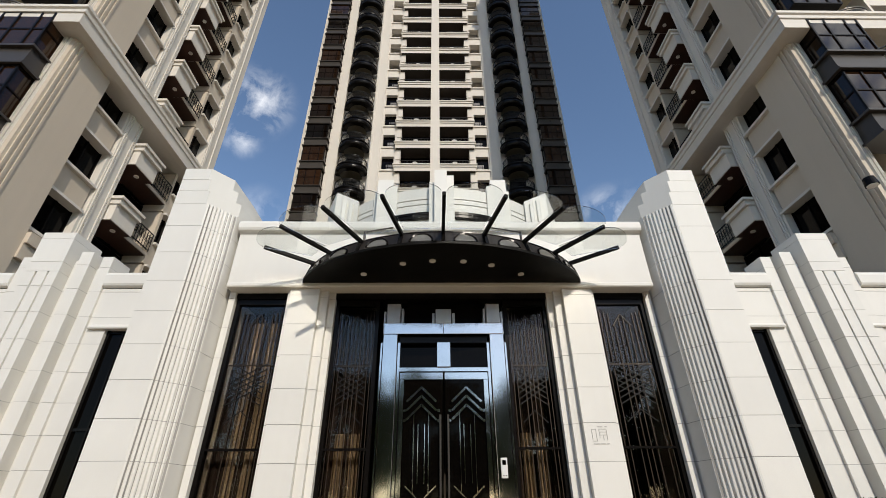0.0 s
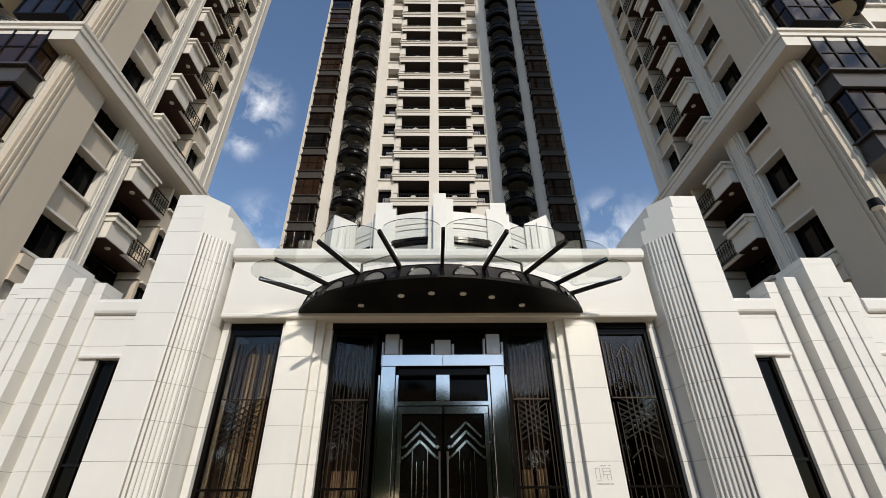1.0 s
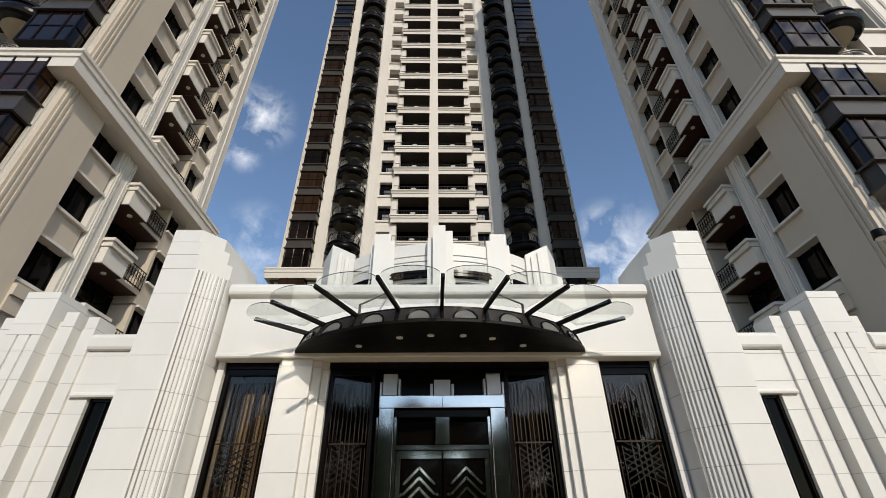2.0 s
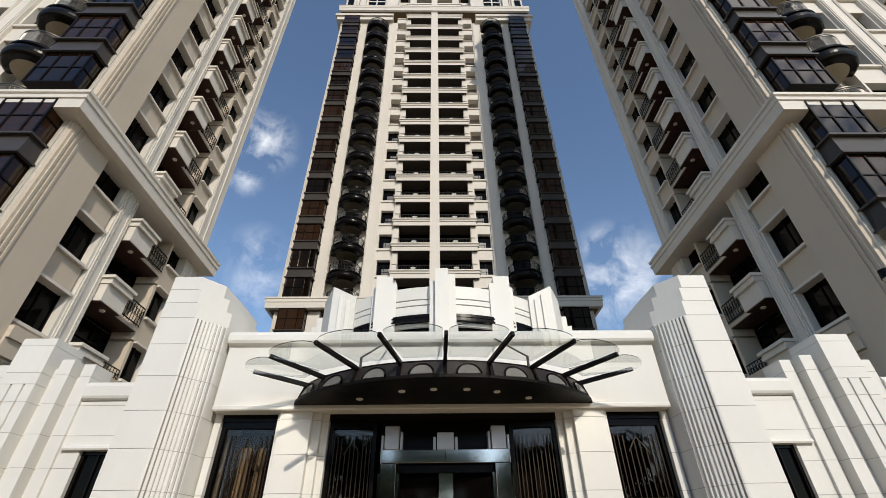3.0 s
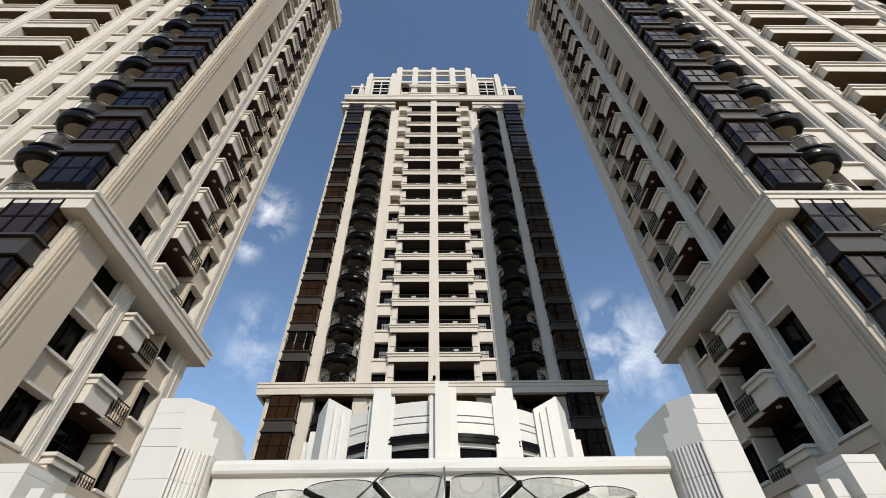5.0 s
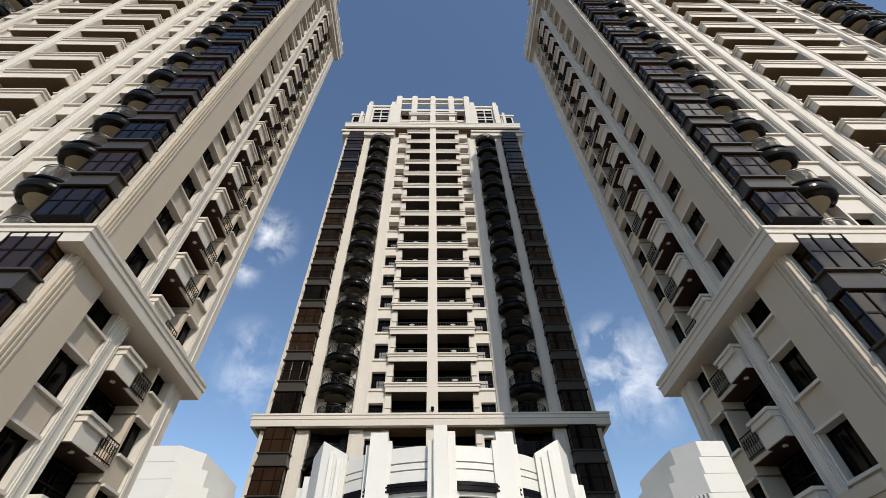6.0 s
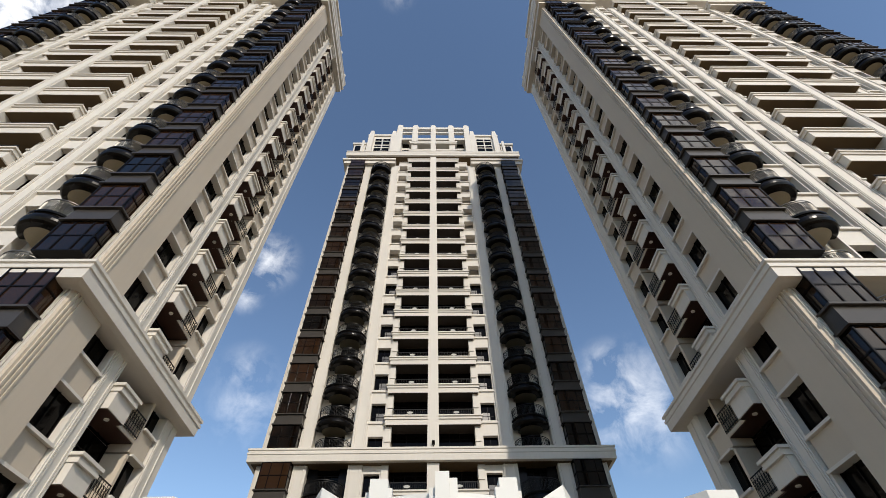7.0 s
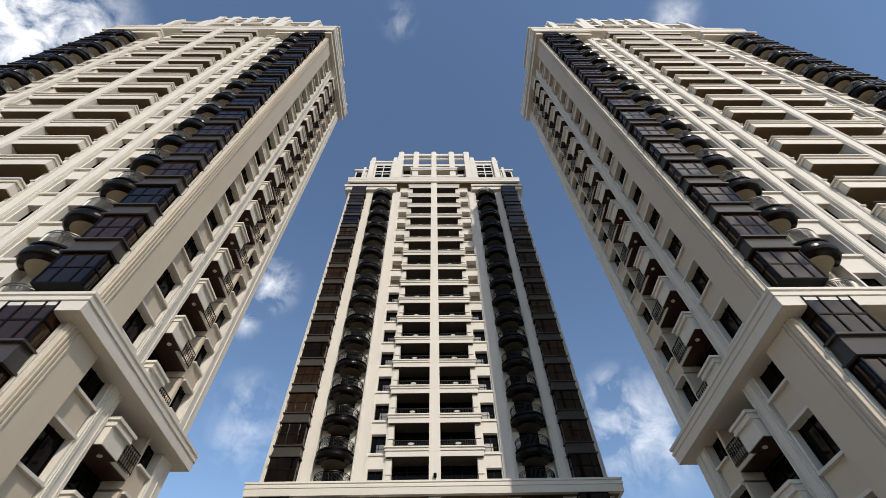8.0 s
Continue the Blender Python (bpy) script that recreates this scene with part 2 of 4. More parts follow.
def oval_mesh(xm, y, zm):
    bm = bmesh.new()
    ring = [bm.verts.new((xm + 0.27 * math.cos(w), y, zm + 0.12 * math.sin(w))) for w in [2 * math.pi * i / 16 for i in range(16)]]
    f = bm.faces.new(ring)
    g = bmesh.ops.extrude_face_region(bm, geom=[f])
    bmesh.ops.translate(bm, verts=[v for v in g["geom"] if isinstance(v, bmesh.types.BMVert)], vec=(0, -0.03, 0))
    bmesh.ops.recalc_face_normals(bm, faces=bm.faces[:])
    return mesh_of("ornament", bm, GREYTEXT)


def lattice(bm, xs, zs, solid, y0, y1):
    """One connected flat frame: the cells of a grid that are solid, between two depths."""
    made = {}

    def v(i, j, y):
        if (i, j, y) not in made:
            made[i, j, y] = bm.verts.new((xs[i], y, zs[j]))
        return made[i, j, y]
    nx, nz = len(xs) - 1, len(zs) - 1
    for i in range(nx):
        for j in range(nz):
            if not solid(i, j):
                continue
            bm.faces.new((v(i, j, y0), v(i + 1, j, y0), v(i + 1, j + 1, y0), v(i, j + 1, y0)))
            bm.faces.new((v(i, j + 1, y1), v(i + 1, j + 1, y1), v(i + 1, j, y1), v(i, j, y1)))
            for di, dj, a, b in ((-1, 0, (i, j), (i, j + 1)), (1, 0, (i + 1, j + 1), (i + 1, j)), (0, -1, (i + 1, j), (i, j)), (0, 1, (i, j + 1), (i + 1, j + 1))):
                p, q = i + di, j + dj
                if not (0 <= p < nx and 0 <= q < nz and solid(p, q)):
                    bm.faces.new((v(*a, y0), v(*b, y0), v(*b, y1), v(*a, y1)))
    bmesh.ops.recalc_face_normals(bm, faces=bm.faces[:])


def glazing_mesh(x0, x1, y, z0, z1, lights=3, cross=None):
    """A window frame with its uprights and cross bar in front of a pane."""
    bm = bmesh.new()
    x0, x1 = min(x0, x1), max(x0, x1)
    w = 0.05
    xs, zs = [], []
    for i in range(lights + 1):
        x = x0 + (x1 - x0 - w) * i / lights
        xs += [x, x + w]
    for z in [z0] + ([cross] if cross else []) + [z1 - w]:
        zs += [z, z + w]
    lattice(bm, xs, zs, lambda i, j: i % 2 == 0 or j % 2 == 0, y - 0.06, y)
    return mesh_of("window_frame", bm, BRONZE)


def pane_mesh(x0, x1, y, z0, z1, mat=None):
    bm = bmesh.new()
    bx(bm, x0, x1, y, y + 0.04, z0, z1)
    return mesh_of("pane", bm, mat or PANE)


def bowl_mesh(r, n=28):
    """The black bulging edge of a round balcony, without its soffit."""
    bm = bmesh.new()
    prof = [(r * 0.64, -1.04), (r - 0.16, -1.00), (r - 0.04, -0.90), (r + 0.02, -0.76), (r + 0.03, -0.62), (r, -0.48), (r - 0.07, -0.37), (r - 0.10, -0.33),
            (r - 0.10, -0.29), (r - 0.02, -0.27), (r, -0.20), (r - 0.02, -0.14), (r - 0.12, -0.12), (r * 0.64, -0.12)]
    path = []
    for i in range(n + 1):
        w = math.pi * (1 + i / n)
        path.append(((0, 0), (math.cos(w), math.sin(w) * 0.92)))
    sweep(bm, path, prof)
    return mesh_of("balcony_rim", bm, BRONZE, smooth=False)


def disc_mesh(r, z0, z1, mat, name, n=28):
    bm = bmesh.new()
    prism(bm, [(r * math.cos(math.pi * (1 + i / n)), 0.92 * r * math.sin(math.pi * (1 + i / n))) for i in range(n + 1)] + [(r, 0.8), (-r, 0.8)], z0, z1)
    return mesh_of(name, bm, mat)


def basket_mesh(r, mat, n=44):
    """The curved wrought-iron railing of a round balcony, with slanting bars."""
    bm = bmesh.new()

    def at(w, z, rr):
        return (rr * math.cos(w), 0.92 * rr * math.sin(w), z)
    for i in range(n):
        w0, w1 = math.pi * (1 + i / n), math.pi * (1 + (i + 1) / n)
        for z, rr, h in ((0.84, r, 0.05), (0.70, r, 0.025), (-0.10, r - 0.05, 0.04)):
            bar(bm, at(w0, z, rr), at(w1, z, rr), 0.04, h)
        bar(bm, at(w0, -0.1, r - 0.05), at((w0 + w1) / 2 + 0.03, 0.70, r), 0.03, 0.03)
        if i % 2:
            bar(bm, at(w1 + 0.05, -0.1, r - 0.05), at(w0, 0.70, r), 0.018, 0.018)
    return mesh_of("curved_railing", bm, mat)


def bay_cap_mesh(x0, x1, out_y):
    """The sheet-metal apron between two bay windows, flared over the glass."""
    bm = bmesh.new()
    prism(bm, [(x0 - 0.10, 0.3), (x0 - 0.02, -out_y - 0.05), (x1 + 0.02, -out_y - 0.05), (x1 + 0.10, 0.3)], -0.66, 0.26,
          [(x0 - 0.02, 0.3), (x0 + 0.05, -out_y + 0.02), (x1 - 0.05, -out_y + 0.02), (x1 + 0.02, 0.3)])
    prism(bm, [(x0 - 0.12, 0.3), (x0 - 0.10, -out_y - 0.13), (x1 + 0.10, -out_y - 0.13), (x1 + 0.12, 0.3)], 0.26, 0.36)
    prism(bm, [(x0 - 0.14, 0.3), (x0 - 0.12, -out_y - 0.15), (x1 + 0.12, -out_y - 0.15), (x1 + 0.14, 0.3)], -0.76, -0.66)
    return mesh_of("apron", bm, GREYCAP)


def bay_frame_mesh(x0, x1, out_y):
    """The bay's sill frame, which carries the other members."""
    bm = bmesh.new()
    yf = -out_y
    pts = [(x0 + 0.02, 0.2), (x0 + 0.02, yf - 0.035), (x1 - 0.02, yf - 0.035), (x1 - 0.02, 0.2)]
    prism(bm, pts, 0.36, 0.43)
    return mesh_of("bay_window", bm, BRONZE)


def bay_member_meshes(x0, x1, out_y):
    """Uprights and cross bars of a bay: pairs of a name and a mesh."""
    z0, z1, w = 0.43, FLOOR - 0.76, 0.07
    yf = -out_y
    made = []
    for x in (x0 + 0.02, x0 + 0.32 * (x1 - x0), x0 + 0.72 * (x1 - x0), x1 - 0.09):
        bm = bmesh.new()
        bx(bm, x, x + w, yf - 0.04, yf + 0.04, z0, z1)
        made.append(("mullion", mesh_of("mullion", bm, BRONZE)))
    for z in (1.42, z1 - w):
        bm = bmesh.new()
        prism(bm, [(x0 + 0.025, 0.2), (x0 + 0.025, yf - 0.03), (x1 - 0.025, yf - 0.03), (x1 - 0.025, 0.2)], z, z + w)
        made.append(("cross_bar", mesh_of("cross_bar", bm, BRONZE)))
    return made


def bay_glass_mesh(x0, x1, out_y):
    bm = bmesh.new()
    bx(bm, x0 + 0.06, x1 - 0.06, -out_y, 0.3, 0.37, FLOOR - 0.77)
    return mesh_of("bay_glass", bm, PANE_BLUE)


def pilaster_mesh(w, y0, y1, z0, z1, flutes=True):
    """A tall pier with raised fillets along both edges."""
    bm = bmesh.new()
    plan = [(0, y1), (0, y0)]
    if flutes:
        for a in (w * 0.06, w * 0.17, w * 0.83 - 0.06, w * 0.94 - 0.06):
            plan += [(a, y0), (a, y0 - 0.06), (a + 0.06, y0 - 0.06), (a + 0.06, y0)]
    prism(bm, plan + [(w, y0), (w, y1)], z0, z1)
    return mesh_of("pilaster", bm, PAINT)


def ledge_mesh(x0, x1, y0, y1, z0, z1, over):
    """A cornice round a block: a bed, a broad fascia and a crowning fillet, the edge raked back underneath."""
    bm = bmesh.new()
    h = z1 - z0
    rings = []
    for a, o in ((0, 0.50), (0.04, 0.86), (0.52, 0.90), (0.55, 0.97), (0.70, 0.97), (0.72, 0.90), (0.82, 0.90), (0.86, 1.0), (1.0, 1.0), (1.0, 0.4)):
        o *= over
        rings.append([bm.verts.new((x, y, z0 + a * h)) for x, y in ((x0 - o, y0 - o), (x1 + o, y0 - o), (x1 + o, y1 + o), (x0 - o, y1 + o))])
    for a, b in zip(rings, rings[1:]):
        for i in range(4):
            bm.faces.new((a[i], a[(i + 1) % 4], b[(i + 1) % 4], b[i]))
    bm.faces.new(rings[0][::-1])
    bm.faces.new(rings[-1])
    return mesh_of("cornice", bm, PAINT)


def front(tower, half, cols, k0, k1, skip_slab, proud, shift=0.0):
    """All storeys of a symmetrical street front. cols: spans from the middle outwards."""
    bal, win, rnd, box = cols["balcony"], cols["windows"], cols["round"], cols["bay"]
    meshes = {}
    for s in (-1, 1):
        a, b = s * bal[0], s * bal[1]
        inner = s * (bal[1] - 0.35)
        meshes[s] = dict(
            slab=slab_mesh(a, s * (bal[1] + cols["jamb"]), proud, s), soffit=soffit_mesh(a, s * (bal[1] + cols["jamb"] - 0.1), proud),
            rail=railing_mesh(a, b, -proud + 0.15), oval=oval_mesh((a + b) / 2, -proud + 0.10, 0.66),
            frame=glazing_mesh(a, s * (bal[1] + cols["jamb"]), 1.46, -0.05, 2.72, 4, 2.1), pane=pane_mesh(a, s * (bal[1] + cols["jamb"]), 1.44, -0.05, 2.72),
            bayc=bay_cap_mesh(min(s * box[0], s * box[1]), max(s * box[0], s * box[1]), 0.75),
            bayf=bay_frame_mesh(min(s * box[0], s * box[1]), max(s * box[0], s * box[1]), 0.75),
            baym=bay_member_meshes(min(s * box[0], s * box[1]), max(s * box[0], s * box[1]), 0.75),
            bayg=bay_glass_mesh(min(s * box[0], s * box[1]), max(s * box[0], s * box[1]), 0.75), wins=[])
        jb = bmesh.new()
        bx(jb, b, s * (bal[1] + cols["jamb"]), 0.04, 0.9, 0.34, 2.72)
        bx(jb, b - s * 0.06, s * (bal[1] + cols["jamb"] - 0.1), -0.06, 0.9, 1.25, 1.36)
        meshes[s]["jamb"] = mesh_of("jamb", jb, PAINT)
        for w0, w1, lights in win:
            p, q = s * w0, s * w1
            sp = bmesh.new()
            bx(sp, p, q, 0.16, 0.9, 1.85, 3.02)
            bx(sp, p, q, 0.02, 0.9, 3.02, 3.16)
            bx(sp, p, q, 0.10, 0.9, 3.16, 3.3)
            j2 = 0.12 * (1 if q > p else -1)
            bx(sp, p, p + j2, 0.16, 0.9, 0.0, 1.85)
            bx(sp, q - j2, q, 0.16, 0.9, 0.0, 1.85)
            meshes[s]["wins"].append((mesh_of("spandrel", sp, PAINT), glazing_mesh(p + j2, q - j2, 0.62, 0.0, 1.85, lights, 0.6),
                                      pane_mesh(p + j2, q - j2, 0.6, 0.0, 1.85), pane_mesh(p + 2 * j2, p + 0.62 * (q - p), 0.585, 0.08, 1.02, PALEPANEL)))
    rr = (rnd[1] - rnd[0]) / 2 - 0.04
    rim, floor_disc = bowl_mesh(rr), disc_mesh(rr * 0.64 + 0.01, -1.03, -0.14, SOFFIT if proud > 0.5 else DIMTAN, "balcony_floor")
    basket = basket_mesh(rr - 0.12, PEWTER if proud > 0.5 else IRON)
    rdoor = glazing_mesh(-rr * 0.55, rr * 0.55, 0.98, -0.3, 2.9, 3, 2.0)
    rpane = pane_mesh(-rr * 0.55, rr * 0.55, 0.96, -0.3, 2.9)
    hw = (rnd[1] - rnd[0]) / 2
    split = sill(skip_slab) + 0.2
    # below the centre cornice the cheeks turn black in place of deep shadow
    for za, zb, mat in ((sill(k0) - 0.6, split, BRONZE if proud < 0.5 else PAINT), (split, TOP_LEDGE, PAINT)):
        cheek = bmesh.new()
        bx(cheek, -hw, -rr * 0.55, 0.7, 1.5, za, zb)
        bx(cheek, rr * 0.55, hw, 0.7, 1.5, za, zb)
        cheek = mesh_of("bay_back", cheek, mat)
        for s in (-1, 1):
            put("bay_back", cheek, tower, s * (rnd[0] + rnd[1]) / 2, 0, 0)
    for k in range(k0, k1 + 1):
        z = sill(k)
        last = k == k1
        for s in (-1, 1):
            m = meshes[s]
            if k != skip_slab:
                slab = put("balcony", m["slab"], tower, 0, 0, z)
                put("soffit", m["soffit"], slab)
                if not last:
                    put("railing", m["rail"], slab)
                    put("ornament", m["oval"], slab)
            if last:
                continue
            put("jamb", m["jamb"], tower, 0, 0, z)
            w = put("balcony_door", m["frame"], tower, 0, 0, z)
            put("pane", m["pane"], w)
            for sp, fr, pn, low_panel in m["wins"]:
                put("spandrel", sp, tower, 0, 0, z)
                w = put("window", fr, tower, 0, 0, z)
                put("pane", pn, w)
                put("lower_sash", low_panel, w)
            if k != skip_slab:
                put("apron", m["bayc"], tower, 0, 0, z)
            bay = put("bay_window", m["bayf"], tower, 0, 0, z)
            put("bay_glass", m["bayg"], bay)
            for member, me in m["baym"]:
                put(member, me, bay)
            xc = s * (rnd[0] + rnd[1]) / 2
            if k != skip_slab:
                rb = put("round_balcony", rim, tower, xc, 0.15, z)
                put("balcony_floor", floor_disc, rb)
                put("curved_railing", basket, rb)
            else:
                put("curved_railing", basket, tower, xc, 0.75, z + (0.0 if proud > 0.5 else 0.52))
            w = put("balcony_door", rdoor, tower, xc, 0, z)
            put("pane", rpane, w)


def flank(tower, side, half, k0, k1):
    """The windows and balconies of the flank that looks onto the court: pilaster, windows, pilaster, balconies, windows."""
    X = side * half

    def fx(d):
        return X + side * d
    wm = bmesh.new()
    bx(wm, fx(-0.5), fx(-0.14), 2.3, 4.1, -0.72, 0.52)
    spandrel = mesh_of("spandrel", wm, RENDER)
    sills = []
    for za, zb in ((0.52, 0.64), (-0.84, -0.72)):
        wm = bmesh.new()
        bx(wm, fx(-0.5), fx(0.04), 2.28, 4.12, za, zb)
        sills.append(mesh_of("sill", wm, PAINT))
        wm = bmesh.new()
        bx(wm, fx(-0.5), fx(0.04), 8.96, 10.32, za, zb)
        sills.append(mesh_of("sill", wm, PAINT))
    pm = bmesh.new()
    bx(pm, fx(-0.48), fx(-0.44), 2.35, 4.05, 0.62, 2.48)
    pane = mesh_of("pane", pm, PANE)
    fm = bmesh.new()
    for y in (2.34, 3.16, 4.0):
        bx(fm, fx(-0.44), fx(-0.38), y, y + 0.06, 0.64, 2.46)
    bx(fm, fx(-0.44), fx(-0.385), 2.4, 4.0, 0.64, 0.7)
    frm = mesh_of("window_frame", fm, BRONZE)
    reveals = []
    for ya in (2.24, 4.06):
        jm = bmesh.new()
        bx(jm, fx(-0.5), fx(-0.05), ya, ya + 0.13, 0.64, 2.46)
        reveals.append(mesh_of("reveal", jm, PAINT))
    # the projecting balcony
    bmx = bmesh.new()
    y0, y1 = 5.2, 6.75
    bx(bmx, fx(-0.6), fx(0.36), y0, y1, -0.40, 0.45)
    bx(bmx, fx(-0.6), fx(0.52), y0 - 0.06, y1 + 0.06, 0.45, 0.58)
    bx(bmx, fx(-0.6), fx(0.49), y0 - 0.03, y1 + 0.03, 0.58, 0.72)
    bx(bmx, fx(-0.6), fx(0.60), y0 - 0.13, y1 + 0.13, 0.72, 0.86)
    body = mesh_of("balcony", bmx, PAINT)
    so = bmesh.new()
    bx(so, fx(-1.27), fx(0.32), y0 + 0.04, y1 - 0.04, -0.44, -0.402)
    bx(so, fx(-1.27), fx(-0.14), y1 - 0.04, 8.72, -0.34, -0.302)
    soff = mesh_of("soffit", so, WOOD)
    fl = bmesh.new()
    bx(fl, fx(-1.27), fx(-0.10), y1 + 0.002, 8.74, -0.30, -0.12)
    recess = mesh_of("recess_floor", fl, RENDER)
    lamp = bmesh.new()
    tube(lamp, (fx(-0.1), 6.1, -0.50), (fx(-0.1), 6.1, -0.44), 0.12, 12)
    lampm = mesh_of("ceiling_lamp", lamp, LAMPGLASS)
    dm = bmesh.new()
    bx(dm, fx(-1.32), fx(-1.28), 5.2, 8.7, -0.45, 2.8)
    door = mesh_of("pane", dm, PANE)
    df = bmesh.new()
    for y in (5.25, 6.4, 7.5, 8.6):
        bx(df, fx(-1.28), fx(-1.2), y, y + 0.07, -0.4, 2.8)
    bx(df, fx(-1.28), fx(-1.205), 5.32, 8.6, 1.9, 1.97)
    doorf = mesh_of("door_frame", df, BRONZE)
    # scrolled railing beside the balcony
    rm = bmesh.new()
    ya, yb, xr = 7.95, 8.75, fx(-0.05)
    for z in (0.0, 0.95):
        bar(rm, (xr, y1 + 0.02, z - 0.02), (xr, yb, z - 0.02), 0.04, 0.05)
    for i in range(10):
        y = y1 + 0.04 + (yb - y1 - 0.06) * i / 9
        bar(rm, (xr, y, -0.12), (xr, y, 0.93), 0.025, 0.025)
        if i < 9:
            yc = y + (yb - y1 - 0.06) / 18
            prev = None
            for j in range(13):
                w = j / 12 * 2.6 * math.pi
                p = (xr, yc + 0.11 * (1 - j / 16) * math.cos(w), 0.5 + 0.3 * (1 - j / 16) * math.sin(w))
                if prev:
                    bar(rm, prev, p, 0.02, 0.02)
                prev = p
    scroll = mesh_of("scrolled_railing", rm, IRON)
    # the narrow window column behind it
    w2 = bmesh.new()
    bx(w2, fx(-0.5), fx(-0.14), 8.95, 10.3, -0.72, 0.52)
    bx(w2, fx(-1.3), fx(-0.1), 8.75, 8.95, -0.72, 2.46)
    spandrel2 = mesh_of("spandrel", w2, RENDER)
    p2 = bmesh.new()
    bx(p2, fx(-0.48), fx(-0.44), 8.95, 10.3, 0.62, 2.48)
    pane2 = mesh_of("pane", p2, PANE)
    f2 = bmesh.new()
    bx(f2, fx(-0.44), fx(-0.38), 9.6, 9.66, 0.64, 2.46)
    frm2 = mesh_of("window_frame", f2, BRONZE)
    for k in range(k0, k1 + 1):
        z = 22.85 + FLOOR * (k + 1)
        put("spandrel", spandrel, tower, 0, 0, z)
        for reveal in reveals:
            put("reveal", reveal, tower, 0, 0, z)
        for ledge in sills:
            put("sill", ledge, tower, 0, 0, z)
        w = put("window", frm, tower, 0, 0, z)
        put("pane", pane, w)
        put("spandrel", spandrel2, tower, 0, 0, z)
        w = put("window", frm2, tower, 0, 0, z)
        put("pane", pane2, w)
        b = put("balcony", body, tower, 0, 0, z)
        put("soffit", soff, b)
        put("recess_floor", recess, b)
        put("ceiling_lamp", lampm, b)
        put("scrolled_railing", scroll, b)
        d = put("balcony_door", doorf, tower, 0, 0, z)
        put("pane", door, d)


def crown(tower, half, spans, D, low=1.0):
    """The stepped crown over the roof ledge: outer blocks, wings and an open middle with piers."""
    o0, o1, w0, w1, c1 = spans
    first = len(tower.children)
    for s in (-1, 1):
        bm = bmesh.new()
        bx(bm, s * o0, s * o1, 0.3, 6, ROOF_LEDGE + 1.5, 82.6)
        bx(bm, s * (o0 - .1), s * (o1 + 0.25), 0.05, 6.2, 82.6, 83.1)
        bx(bm, s * (o0 + 0.3), s * (o0 + 0.75), 0.0, 1, ROOF_LEDGE + 1.5, 83.9)
        part("crown_block", bm, PAINT, tower)
        bm = bmesh.new()
        bx(bm, s * (o0 + 0.9), s * (o1 - 0.3), 0.2, 0.35, 80.2, 82.1)
        part("crown_window", bm, PANE, tower)
        bm = bmesh.new()
        bx(bm, s * w0, s * w1, 0.5, 8, ROOF_LEDGE + 1.5, 86.6)
        bx(bm, s * (w0 + .05), s * (w1 + 0.25), 0.25, 8.2, 86.6, 87.2)
        for x in (w0 + 0.35, w1 - 0.45):
            bx(bm, s * (x - 0.5), s * (x + 0.5), -0.05, 0.9, ROOF_LEDGE + 1.5, 86.2)
            prism(bm, [(s * (x + dx), y) for dx, y in ((-0.5, -0.05), (0.5, -0.05), (0.5, 0.9), (-0.5, 0.9))][::s], 86.2, 88.6,
                  [(s * (x + dx), y) for dx, y in ((-0.32, 0.15), (0.32, 0.15), (0.32, 0.7), (-0.32, 0.7))][::s])
        part("crown_wing", bm, PAINT, tower)
        bm = bmesh.new()
        bx(bm, s * (w0 + 1.1), s * (w1 - 1.3), 0.40, 0.52, 80.6, 82.6)
        bx(bm, s * (w0 + 1.1), s * (w1 - 1.3), 0.40, 0.52, 83.2, 85.4)
        part("crown_window", bm, PANE, tower)
        bm = bmesh.new()
        for z in (81.5, 84.2):
            bx(bm, s * (w0 + 1.1), s * (w1 - 1.3), 0.32, 0.398, z, z + 0.25)
        bx(bm, s * ((w0 + w1) / 2 - 0.2), s * ((w0 + w1) / 2), 0.34, 0.399, 80.6, 85.4)
        part("crown_window_bars", bm, PAINT, tower)
    bm = bmesh.new()
    bx(bm, -c1, c1, 1.2, 9, ROOF_LEDGE + 1.5, 85.0)
    for x in (-c1 + 0.5, -c1 * 0.5, 0, c1 * 0.5, c1 - 0.5):
        w = 0.55 if abs(x) > 0.1 else 0.5
        bx(bm, x - w, x + w, 0.0, 1.0, ROOF_LEDGE + 1.5, 90.6)
        prism(bm, [(x - w, 0.0), (x + w, 0.0), (x + w, 1.0), (x - w, 1.0)], 90.6, 91.6, [(x - w * .5, 0.25), (x + w * .5, 0.25), (x + w * .5, 0.75), (x - w * .5, 0.75)])
    bx(bm, -c1, c1, 0.2, 0.8, 89.6, 90.4)
    bx(bm, -c1, c1, 0.25, 0.75, 87.9, 88.3)
    bx(bm, -c1, c1, 0.1, 1.19, 84.6, 85.3)
    part("crown_screen", bm, PAINT, tower)
    for s in (-1, 1):
        for z in (79.4, 82.7):
            bm = bmesh.new()
            bx(bm, s * 0.5, s * (c1 * 0.62), -0.3, 1.6, z - 0.5, z)
            bx(bm, s * 0.5, s * (c1 * 0.64), -0.4, 1.6, z, z + 0.3)
            part("balcony", bm, PAINT, tower)
        bm = bmesh.new()
        bx(bm, s * 0.55, s * (c1 - 1.2), 1.1, 1.18, 79.9, 82.1)
        bx(bm, s * 0.55, s * (c1 - 1.2), 1.1, 1.18, 83.1, 85.2)
        part("crown_window", bm, PANE, tower)
    for ob in tower.children[first:]:
        base_z = ROOF_LEDGE + 1.5
        ob.scale.z, ob.location.z = low, base_z * (1 - low)


